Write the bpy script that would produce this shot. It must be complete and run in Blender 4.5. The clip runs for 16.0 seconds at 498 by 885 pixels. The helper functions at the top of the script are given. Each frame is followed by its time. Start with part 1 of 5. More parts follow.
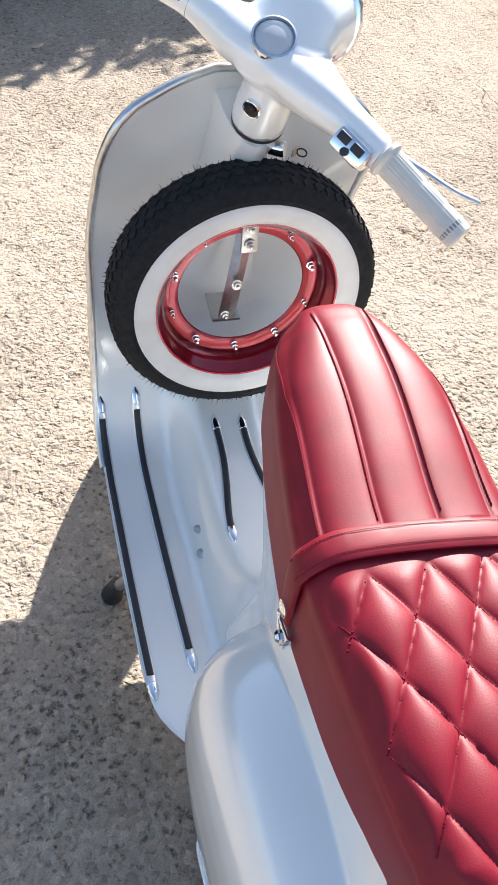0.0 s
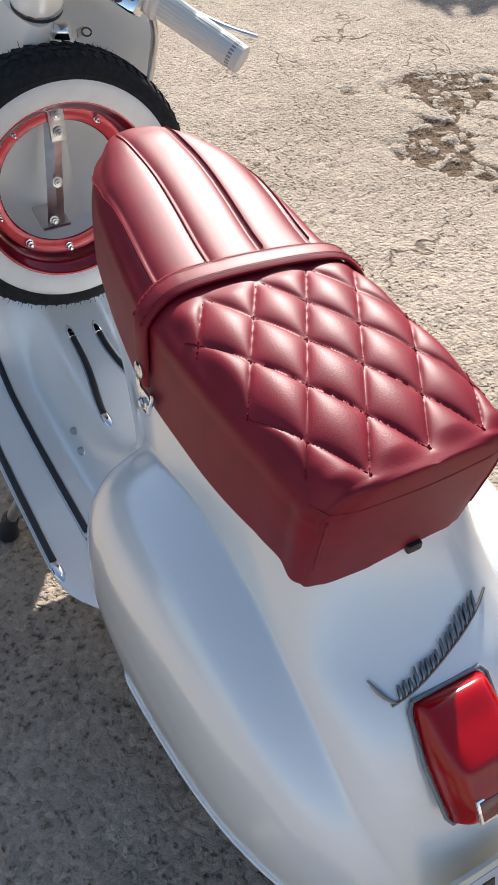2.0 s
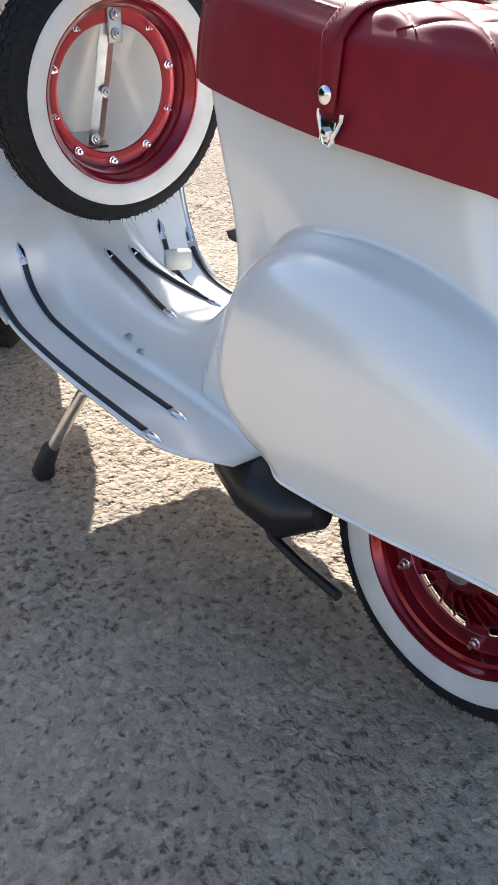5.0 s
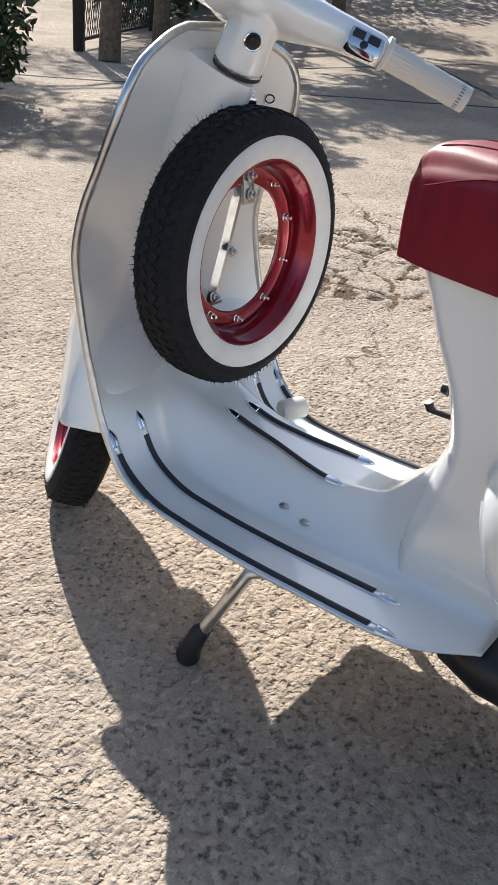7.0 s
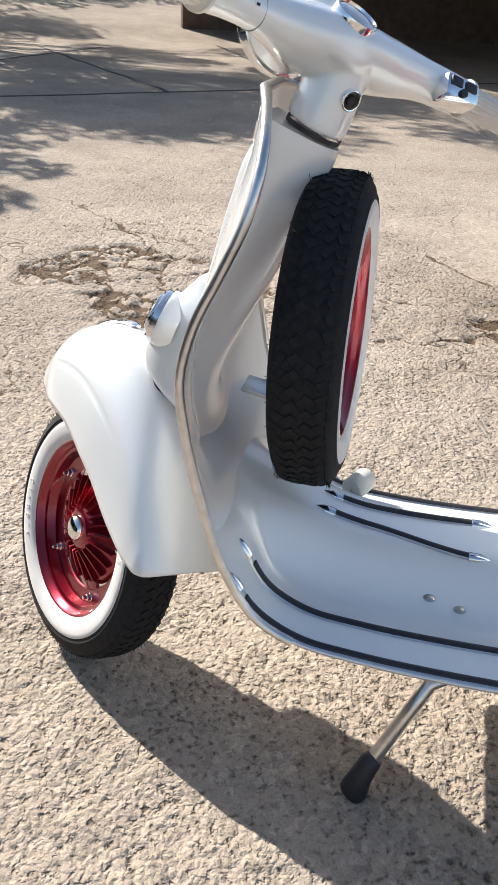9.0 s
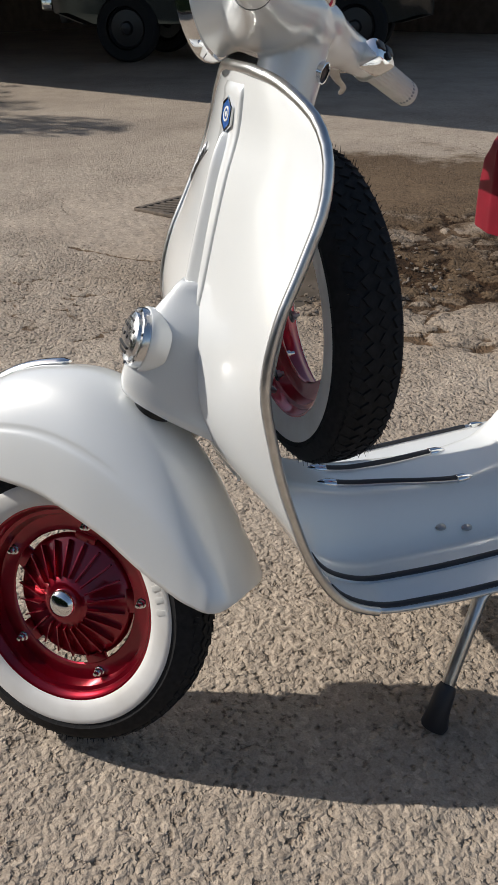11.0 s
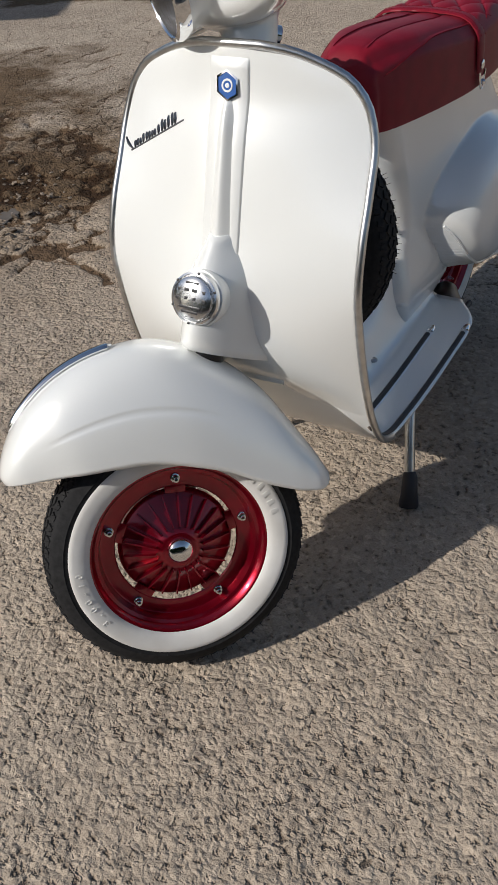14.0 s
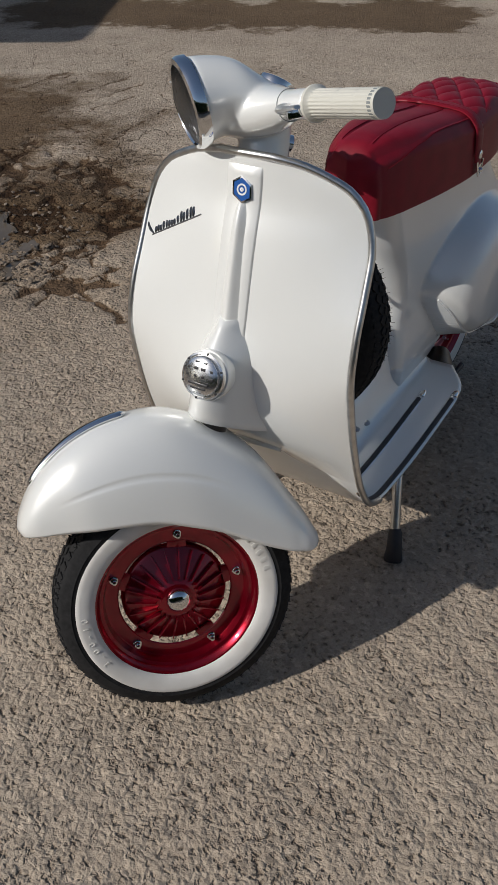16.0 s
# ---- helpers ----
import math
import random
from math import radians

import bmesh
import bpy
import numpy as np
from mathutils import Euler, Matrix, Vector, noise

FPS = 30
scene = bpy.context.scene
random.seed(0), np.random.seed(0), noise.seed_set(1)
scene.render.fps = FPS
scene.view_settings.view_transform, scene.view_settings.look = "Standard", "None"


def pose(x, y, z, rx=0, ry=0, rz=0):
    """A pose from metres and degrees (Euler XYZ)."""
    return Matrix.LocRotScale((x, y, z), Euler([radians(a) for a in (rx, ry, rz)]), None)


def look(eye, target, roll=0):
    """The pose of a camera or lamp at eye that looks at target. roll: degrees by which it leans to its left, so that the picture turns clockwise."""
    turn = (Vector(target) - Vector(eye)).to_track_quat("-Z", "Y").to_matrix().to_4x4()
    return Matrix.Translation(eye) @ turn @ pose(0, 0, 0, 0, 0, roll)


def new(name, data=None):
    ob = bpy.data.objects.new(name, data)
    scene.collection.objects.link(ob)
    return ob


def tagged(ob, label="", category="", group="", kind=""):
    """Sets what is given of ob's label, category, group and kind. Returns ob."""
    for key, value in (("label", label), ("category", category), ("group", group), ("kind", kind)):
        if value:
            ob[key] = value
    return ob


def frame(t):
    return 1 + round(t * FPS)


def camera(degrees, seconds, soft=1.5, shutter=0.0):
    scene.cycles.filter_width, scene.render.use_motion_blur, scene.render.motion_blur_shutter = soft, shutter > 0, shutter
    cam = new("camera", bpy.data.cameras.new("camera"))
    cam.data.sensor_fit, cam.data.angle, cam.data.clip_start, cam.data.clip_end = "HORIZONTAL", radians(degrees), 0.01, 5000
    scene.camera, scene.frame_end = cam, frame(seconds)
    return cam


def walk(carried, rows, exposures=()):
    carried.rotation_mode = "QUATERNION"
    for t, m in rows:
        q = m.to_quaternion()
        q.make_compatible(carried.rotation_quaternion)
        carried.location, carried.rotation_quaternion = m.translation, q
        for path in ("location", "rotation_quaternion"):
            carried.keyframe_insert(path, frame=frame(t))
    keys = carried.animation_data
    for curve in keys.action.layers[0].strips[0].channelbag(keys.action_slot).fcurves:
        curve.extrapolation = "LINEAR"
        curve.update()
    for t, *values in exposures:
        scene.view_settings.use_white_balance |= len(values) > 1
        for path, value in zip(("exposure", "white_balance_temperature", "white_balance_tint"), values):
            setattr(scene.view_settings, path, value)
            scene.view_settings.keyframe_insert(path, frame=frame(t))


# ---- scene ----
cam = camera(32.0, 16.0)
PATH = [
    (0, (-0.375, -0.222, 1.442), (0.149, 1.05, -0.01), 9.3),
    (0.5, (-0.375, -0.267, 1.463), (0.078, 1.196, 0.177), 4.8),
    (1, (-0.351, -0.311, 1.402), (0.165, 1.084, 0.065), 4.9),
    (1.5, (-0.337, -0.369, 1.303), (0.239, 0.877, -0.151), 3.6),
    (2, (-0.405, -0.458, 1.279), (0.358, 0.788, -0.087), 2.8),
    (2.5, (-0.506, -0.513, 1.141), (0.51, 0.709, -0.073), 6.2),
    (3, (-0.54, -0.609, 1.037), (0.516, 0.62, -0.135), 8.5),
    (3.5, (-0.608, -0.653, 0.956), (0.431, 0.584, -0.224), 8.9),
    (4, (-0.666, -0.642, 0.875), (0.428, 0.597, -0.251), 8.8),
    (4.5, (-0.737, -0.574, 0.89), (0.398, 0.684, -0.171), 7.2),
    (5, (-0.819, -0.488, 0.896), (0.327, 0.767, -0.158), 5.3),
    (5.2, (-0.83, -0.446, 0.906), (0.323, 0.801, -0.149), 5.0),
    (7.3, (-1.074, 0.099, 1.017), (0.412, 1.06, 0.086), 3.7),
    (7.5, (-1.052, 0.17, 1.031), (0.472, 1.065, 0.095), 2.6),
    (8, (-1.049, 0.305, 1.054), (0.506, 1.089, 0.071), 1.0),
    (8.5, (-1.107, 0.483, 1.024), (0.527, 1.093, 0.045), 2.7),
    (8.7, (-1.124, 0.565, 1.035), (0.55, 1.084, 0.071), 2.8),
    (10.8, (-1.062, 1.239, 1.023), (0.636, 0.706, 0.11), -0.4),
    (11, (-1.042, 1.282, 1.015), (0.618, 0.688, 0.072), -0.9),
    (11.5, (-0.992, 1.373, 0.99), (0.543, 0.655, -0.071), -2.1),
    (12, (-0.982, 1.584, 0.993), (0.421, 0.646, -0.081), -2.2),
    (12.5, (-0.88, 1.715, 1.004), (0.411, 0.645, -0.086), -4.4),
    (13, (-0.772, 1.81, 1.026), (0.4, 0.661, -0.117), -6.6),
    (13.5, (-0.676, 1.937, 1.042), (0.312, 0.667, -0.145), -7.2),
    (14, (-0.651, 2.007, 1.198), (0.181, 0.641, -0.003), -3.9),
    (14.5, (-0.666, 2.013, 1.274), (0.124, 0.619, 0.077), -1.9),
    (15, (-0.682, 2.026, 1.329), (0.119, 0.632, 0.14), -0.9),
    (15.5, (-0.682, 2.039, 1.359), (0.134, 0.643, 0.181), -0.6),
    (16, (-0.682, 2.044, 1.348), (0.157, 0.667, 0.165), -1.1),
]
walk(cam, [(t, look(eye, target, roll)) for t, eye, target, roll in PATH], [(0, 1.15), (0.5, 1.0), (1, 0.85), (1.5, 0.72), (2.5, 0.55), (3, 0.75), (4, 0.9), (5.2, 1.05), (7.3, 0.55), (8.7, 0.7), (10.8, -0.38), (12.5, -0.29), (13.5, -0.26), (14.5, -0.9), (15, -0.66), (15.5, -0.95), (16, -0.85)])

# ---- world and light ----
SUN = Vector((math.sin(radians(34)) * math.cos(radians(33.5)), math.cos(radians(34)) * math.cos(radians(33.5)), math.sin(radians(33.5))))
world = bpy.data.worlds.new("world")
scene.world = world
world.use_nodes = True
wn = world.node_tree
sky = wn.nodes.new("ShaderNodeTexSky")
sky.sky_type = "NISHITA"
sky.sun_disc = False
sky.dust_density = 1.2
sky.sun_elevation = math.asin(SUN.z)
sky.sun_rotation = math.atan2(SUN.x, SUN.y)
bg = wn.nodes["Background"]
bg.inputs["Strength"].default_value = 0.122
wn.links.new(sky.outputs[0], bg.inputs["Color"])
sun_data = bpy.data.lights.new("sun", "SUN")
sun_data.energy, sun_data.angle, sun_data.color = 5.7, radians(0.55), (1.0, 0.955, 0.895)
sun = new("sun", sun_data)
sun.matrix_world = look(SUN * 20, (0, 0, 0))


# ---- materials ----
def material(name, base, rough=0.5, metal=0.0, coat=0.0, coat_rough=0.1, spec=0.5):
    m = bpy.data.materials.new(name)
    m.use_nodes = True
    b = m.node_tree.nodes["Principled BSDF"]
    b.inputs["Base Color"].default_value = (*base, 1)
    b.inputs["Roughness"].default_value = rough
    b.inputs["Metallic"].default_value = metal
    b.inputs["Coat Weight"].default_value = coat
    b.inputs["Coat Roughness"].default_value = coat_rough
    b.inputs["Specular IOR Level"].default_value = spec
    return m


def add(m, kind, **inputs):
    n = m.node_tree.nodes.new(kind)
    for k, v in inputs.items():
        n.inputs[k.replace("_", " ")].default_value = v
    return n


def wire(m, a, out, b, into):
    m.node_tree.links.new(a.outputs[out], b.inputs[into])


def bsdf(m):
    return m.node_tree.nodes["Principled BSDF"]


def coords(m, scale=1.0):
    tc = add(m, "ShaderNodeTexCoord")
    mp = add(m, "ShaderNodeMapping")
    mp.inputs["Scale"].default_value = (scale, scale, scale)
    wire(m, tc, "Object", mp, "Vector")
    return mp


def vary(m, scale, low, high, detail=4.0, contrast=(0.3, 0.7), vec=None):
    """Base colour between two tones, by noise of that scale (per metre)."""
    vec = vec or coords(m)
    n = add(m, "ShaderNodeTexNoise", Scale=scale, Detail=detail)
    wire(m, vec, 0, n, "Vector")
    r = add(m, "ShaderNodeValToRGB")
    r.color_ramp.elements[0].position, r.color_ramp.elements[0].color = contrast[0], (*low, 1)
    r.color_ramp.elements[1].position, r.color_ramp.elements[1].color = contrast[1], (*high, 1)
    wire(m, n, "Fac", r, "Fac")
    wire(m, r, "Color", bsdf(m), "Base Color")
    return n, r


def relief(m, scale, strength, distance, detail=3.0, vec=None, source=None):
    vec = vec or coords(m)
    n = source
    if n is None:
        n = add(m, "ShaderNodeTexNoise", Scale=scale, Detail=detail)
        wire(m, vec, 0, n, "Vector")
    bp = add(m, "ShaderNodeBump", Strength=strength, Distance=distance)
    wire(m, n, 0, bp, "Height")
    wire(m, bp, 0, bsdf(m), "Normal")
    return bp


PAINT = material("pearl_white_paint", (0.805, 0.815, 0.795), 0.32, 0.12, 1.0, 0.07)
bsdf(PAINT).inputs["Coat IOR"].default_value = 1.6
vary(PAINT, 900, (0.82, 0.83, 0.81), (0.85, 0.86, 0.84), 2)
RED = material("candy_red_paint", (0.34, 0.0015, 0.014), 0.30, 0.8, 1.0, 0.05)
vary(RED, 40, (0.235, 0.0008, 0.0125), (0.300, 0.0016, 0.017))
CHROME = material("chrome", (0.82, 0.83, 0.84), 0.08, 1.0)
ALU = material("aluminium", (0.66, 0.66, 0.65), 0.3, 1.0)
vary(ALU, 60, (0.58, 0.58, 0.57), (0.72, 0.72, 0.71))
STEEL = material("zinc_steel", (0.5, 0.5, 0.49), 0.32, 1.0)
RUBBER = material("tyre_rubber", (0.018, 0.018, 0.019), 0.85, spec=0.3)
vary(RUBBER, 120, (0.009, 0.009, 0.010), (0.020, 0.020, 0.021))
WHITEWALL = material("whitewall_rubber", (0.74, 0.73, 0.69), 0.6)
vary(WHITEWALL, 18, (0.66, 0.64, 0.60), (0.77, 0.76, 0.73), 6)
BLACK = material("black_rubber", (0.02, 0.02, 0.024), 0.5)
DARK = material("dark_engine_metal", (0.018, 0.018, 0.02), 0.34, 0.2)
LEATHER = material("red_vinyl", (0.24, 0.008, 0.018), 0.50, 0, 0.0, 0.2, 0.31)
vary(LEATHER, 30, (0.180, 0.0046, 0.0148), (0.230, 0.0060, 0.019))
_v = add(LEATHER, "ShaderNodeTexVoronoi", Scale=700)
wire(LEATHER, coords(LEATHER), 0, _v, "Vector")
relief(LEATHER, 0, 0.12, 0.0006, source=_v)
THREAD = material("red_thread", (0.17, 0.007, 0.016), 0.85, spec=0.15)
GRIP = material("cream_grip_rubber", (0.60, 0.59, 0.53), 0.55)
GRIPEND = material("grey_grip_end", (0.22, 0.24, 0.24), 0.5)
LENS_RED = material("red_lens", (0.40, 0.0015, 0.005), 0.14, 0, 0.3, 0.03, 0.4)
bsdf(LENS_RED).inputs["Subsurface Weight"].default_value = 0.8
bsdf(LENS_RED).inputs["Subsurface Radius"].default_value = (1.0, 0.04, 0.04)
bsdf(LENS_RED).inputs["Subsurface Scale"].default_value = 0.014
REFLECTOR = material("dark_reflector", (0.16, 0.01, 0.012), 0.15, 0, 1.0, 0.03)
GLASS = material("headlight_glass", (0.92, 0.94, 0.94), 0.02)
bsdf(GLASS).inputs["Transmission Weight"].default_value = 1.0
BLUE = material("blue_enamel", (0.02, 0.10, 0.36), 0.25, 0, 0.8)
WHITE = material("white_enamel", (0.8, 0.8, 0.8), 0.3)
INK = material("black_ink", (0.015, 0.015, 0.017), 0.45)
PLATE = material("plate_white", (0.56, 0.56, 0.57), 0.35)
HORN = material("brushed_chrome", (0.74, 0.75, 0.76), 0.22, 1.0)
DIAL = material("pale_dial_glass", (0.52, 0.53, 0.55), 0.12, 0.1, 1.0, 0.02)
PLATEFRAME = material("cream_plate_frame", (0.72, 0.68, 0.55), 0.4)

GROUND = material("worn_concrete", (0.2, 0.18, 0.15), 0.95, spec=0.2)


# places where the surface has broken up: centre and radius
BROKEN = ((1.95, 1.78, 0.44), (2.05, 0.10, 0.50), (1.48, -0.15, 0.34), (1.75, -0.62, 0.40), (2.25, -0.85, 0.38))
# and where it has only cracked
CRACKED = ((1.02, 1.78, 0.20), (2.40, -1.30, 0.34), (3.0, -2.0, 0.55), (-0.06, -0.39, 0.17), (0.55, -0.75, 0.30), (2.15, 1.15, 0.50), (2.6, 1.75, 0.45))


def ground_material(m):
    vec = coords(m)
    b = bsdf(m)
    links = m.node_tree.links

    def noise_at(scale, detail=4.0, rough=0.55):
        n = add(m, "ShaderNodeTexNoise", Scale=scale, Detail=detail, Roughness=rough)
        wire(m, vec, 0, n, "Vector")
        return n

    def ramp(n, out, *stops):
        r = add(m, "ShaderNodeValToRGB")
        e = r.color_ramp.elements
        while len(e) < len(stops):
            e.new(0.5)
        for k, (p, c) in enumerate(stops):
            e[k].position, e[k].color = p, (*c, 1)
        wire(m, n, out, r, "Fac")
        return r

    def multiply(a, c, factor=1.0):
        x = add(m, "ShaderNodeMix")
        x.data_type, x.blend_type = "RGBA", "MULTIPLY"
        x.inputs["Factor"].default_value = factor
        links.new(a, x.inputs[6])
        links.new(c, x.inputs[7])
        return x.outputs[2]

    def warped(scale, amount):
        w = noise_at(scale, 3.0)
        x = add(m, "ShaderNodeMix")
        x.data_type = "VECTOR"
        x.inputs["Factor"].default_value = amount
        links.new(vec.outputs[0], x.inputs[4])
        links.new(w.outputs["Color"], x.inputs[5])
        return x.outputs[1]

    def math_op(op, a, c, k=None):
        x = add(m, "ShaderNodeMath")
        x.operation = op
        for slot, v in ((0, a), (1, c), (2, k)):
            if v is None:
                continue
            if isinstance(v, (int, float)):
                x.inputs[slot].default_value = v
            else:
                links.new(v, x.inputs[slot])
        return x.outputs[0]

    def patch(x, y, radius, ragged, edge=0.12):
        """1 inside a ragged round patch of the yard, 0 outside."""
        tc = add(m, "ShaderNodeMapping")
        tc.inputs["Location"].default_value = (-x, -y, 0)
        wire(m, vec, 0, tc, "Vector")
        ln = add(m, "ShaderNodeVectorMath")
        ln.operation = "LENGTH"
        wire(m, tc, 0, ln, 0)
        d = math_op("MULTIPLY_ADD", math_op("SUBTRACT", wild.outputs["Fac"], 0.5), ragged, ln.outputs["Value"])
        r = add(m, "ShaderNodeMapRange")
        r.inputs["From Min"].default_value, r.inputs["From Max"].default_value = radius + edge / 2, radius - edge / 2
        links.new(d, r.inputs[0])
        return r.outputs[0]

    def tint(col, mask, c):
        x = add(m, "ShaderNodeMix")
        x.data_type, x.blend_type = "RGBA", "MULTIPLY"
        x.inputs[7].default_value = (*c, 1)
        links.new(mask, x.inputs["Factor"])
        links.new(col, x.inputs[6])
        return x.outputs[2]

    wild = noise_at(2.1, 8.0, 0.68)
    # smooth newer concrete round the drain
    tc = add(m, "ShaderNodeMapping")
    tc.vector_type = "TEXTURE"
    tc.inputs["Location"].default_value, tc.inputs["Rotation"].default_value = (3.22, -0.18, 0), (0, 0, radians(-58))
    tc.inputs["Scale"].default_value = (1.0, 0.72, 1)
    wire(m, vec, 0, tc, "Vector")
    ab = add(m, "ShaderNodeVectorMath")
    ab.operation = "ABSOLUTE"
    wire(m, tc, 0, ab, 0)
    sx = add(m, "ShaderNodeSeparateXYZ")
    wire(m, ab, 0, sx, 0)
    apron_d = math_op("MULTIPLY_ADD", math_op("SUBTRACT", wild.outputs["Fac"], 0.5), 0.5, math_op("MAXIMUM", sx.outputs[0], sx.outputs[1]))
    apron = add(m, "ShaderNodeMapRange")
    apron.inputs["From Min"].default_value, apron.inputs["From Max"].default_value = 1.03, 0.97
    links.new(apron_d, apron.inputs[0])
    rough_part = math_op("SUBTRACT", 1.0, math_op("MULTIPLY", apron.outputs[0], 0.85))
    # broad tone: dusty beige and greyer patches
    tone = ramp(noise_at(0.8, 6.0, 0.62), "Fac", (0.32, (0.362, 0.299, 0.239)), (0.52, (0.436, 0.363, 0.290)), (0.72, (0.499, 0.422, 0.341)))
    # exposed stones of differing tone
    vo = add(m, "ShaderNodeTexVoronoi", Scale=92.0, Randomness=1.0)
    vo.feature = "SMOOTH_F1"
    vo.inputs["Smoothness"].default_value = 0.35
    links.new(warped(40.0, 0.022), vo.inputs["Vector"])
    sep = add(m, "ShaderNodeSeparateColor")
    wire(m, vo, "Color", sep, 0)
    stone = ramp(sep, 0, (0.0, (0.50, 0.49, 0.48)), (0.20, (0.86, 0.85, 0.83)), (0.75, (1.06, 1.05, 1.03)), (1.0, (1.45, 1.43, 1.40)))
    col = multiply(tone.outputs[0], stone.outputs[0], 0.55)
    # fine grit
    grit = noise_at(300.0, 3.0, 0.6)
    col = multiply(col, ramp(grit, "Fac", (0.3, (0.80, 0.79, 0.78)), (0.7, (1.16, 1.16, 1.15))).outputs[0], 0.8)
    # lost stones: small pits, thicker in drifts
    n2 = noise_at(84.0, 2.0, 0.5)
    drift = noise_at(3.2, 3.0)
    depth = math_op("MULTIPLY_ADD", drift.outputs["Fac"], 0.30, math_op("SUBTRACT", n2.outputs["Fac"], 0.15))
    pit_n = add(m, "ShaderNodeMapRange")
    pit_n.inputs["From Min"].default_value, pit_n.inputs["From Max"].default_value = 0.26, 0.43
    links.new(depth, pit_n.inputs[0])
    pit_h = math_op("MAXIMUM", pit_n.outputs[0], math_op("MULTIPLY", apron.outputs[0], 0.8))
    pit = ramp(pit_n, 0, (0.0, (0.30, 0.27, 0.25)), (0.55, (0.80, 0.78, 0.76)), (1.0, (1, 1, 1)))
    col = multiply(col, pit.outputs[0], 0.8)
    # hair cracks, open only in some stretches
    vc = add(m, "ShaderNodeTexVoronoi", Scale=1.7)
    vc.feature = "DISTANCE_TO_EDGE"
    links.new(warped(3.4, 0.30), vc.inputs["Vector"])
    crack = add(m, "ShaderNodeMapRange")
    crack.inputs["From Min"].default_value, crack.inputs["From Max"].default_value = 0.001, 0.007
    wire(m, vc, "Distance", crack, 0)
    gate = add(m, "ShaderNodeMapRange")
    gate.inputs["From Min"].default_value, gate.inputs["From Max"].default_value = 0.52, 0.46
    wire(m, noise_at(0.8, 2.0), "Fac", gate, 0)
    far_side = math_op("SUBTRACT", 1.0, math_op("MAXIMUM", patch(2.4, 1.6, 1.5, 0.6, 0.3), patch(2.9, -1.9, 1.5, 0.6, 0.3)))
    cmax = math_op("MAXIMUM", crack.outputs[0], math_op("MAXIMUM", gate.outputs[0], far_side))
    ctone = add(m, "ShaderNodeMix")
    ctone.data_type = "RGBA"
    ctone.inputs[6].default_value, ctone.inputs[7].default_value = (0.34, 0.30, 0.27, 1), (1, 1, 1, 1)
    links.new(cmax, ctone.inputs["Factor"])
    col = multiply(col, ctone.outputs[2], 0.85)
    # soil in the cracks and where plates are lost
    soil = add(m, "ShaderNodeAttribute")
    soil.attribute_name = "mud"
    clods = math_op("MULTIPLY_ADD", math_op("SUBTRACT", noise_at(55.0, 4.0, 0.6).outputs["Fac"], 0.5), 0.9, soil.outputs["Fac"])
    soil_r = add(m, "ShaderNodeMapRange")
    soil_r.inputs["From Min"].default_value, soil_r.inputs["From Max"].default_value = 0.30, 0.62
    links.new(clods, soil_r.inputs[0])
    col = tint(col, soil_r.outputs[0], (0.36, 0.29, 0.23))
    # greyed, dusty ground round the broken places
    col = tint(col, math_op("MULTIPLY", patch(1.95, -0.25, 0.95, 1.5, 0.5), 0.7), (0.72, 0.68, 0.63))
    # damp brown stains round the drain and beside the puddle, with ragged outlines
    darkened = patch(3.25, -1.15, 1.0, 2.6, 0.5)
    # the last four only darken a row of patches across the far yard
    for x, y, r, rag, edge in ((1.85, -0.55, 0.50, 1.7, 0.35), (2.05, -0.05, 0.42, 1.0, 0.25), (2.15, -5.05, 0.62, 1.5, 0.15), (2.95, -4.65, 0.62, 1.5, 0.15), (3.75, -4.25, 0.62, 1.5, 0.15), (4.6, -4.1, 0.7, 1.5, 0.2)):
        darkened = math_op("MAXIMUM", darkened, patch(x, y, r, rag, edge))
    col = tint(col, darkened, (0.34, 0.28, 0.215))
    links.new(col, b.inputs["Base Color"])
    # relief: rounded stones, pits, grit and cracks
    h = math_op("MULTIPLY_ADD", math_op("MULTIPLY", vo.outputs["Distance"], rough_part), -0.9, pit_h)
    h = math_op("MULTIPLY_ADD", math_op("MULTIPLY", grit.outputs["Fac"], rough_part), 0.30, h)
    h = math_op("MULTIPLY_ADD", cmax, 0.8, h)
    lumpy = noise_at(42.0, 6.0, 0.62)
    h = math_op("MULTIPLY_ADD", math_op("MULTIPLY", lumpy.outputs["Fac"], rough_part), 1.5, h)
    bp = add(m, "ShaderNodeBump", Strength=1.0, Distance=0.0055)
    links.new(h, bp.inputs["Height"])
    wire(m, bp, 0, b, "Normal")


ground_material(GROUND)


# ---- mesh helpers ----
def finish(name, bm, mat, parent=None, label="", smooth=45, flip=False):
    bmesh.ops.recalc_face_normals(bm, faces=bm.faces)
    me = bpy.data.meshes.new(name)
    bm.to_mesh(me)
    bm.free()
    me.materials.append(mat)
    if smooth:
        me.shade_smooth()
        me.set_sharp_from_angle(angle=radians(smooth))
    ob = new(name, me)
    if parent is not None:
        ob.parent = parent
    if label:
        ob["label"] = label
    return ob


def part(name, bm, mat, parent, label="", smooth=45):
    return finish(name, bm, mat, parent, label, smooth)


def loft(rows, closed=False, ends=False, bm=None):
    bm = bm or bmesh.new()
    vs = [[bm.verts.new(p) for p in row] for row in rows]
    n = len(rows[0])
    for a, b in zip(vs, vs[1:]):
        for i in range(n if closed else n - 1):
            j = (i + 1) % n
            bm.faces.new((a[i], a[j], b[j], b[i]))
    if ends and closed:
        bm.faces.new(vs[0][::-1])
        bm.faces.new(vs[-1])
    return bm


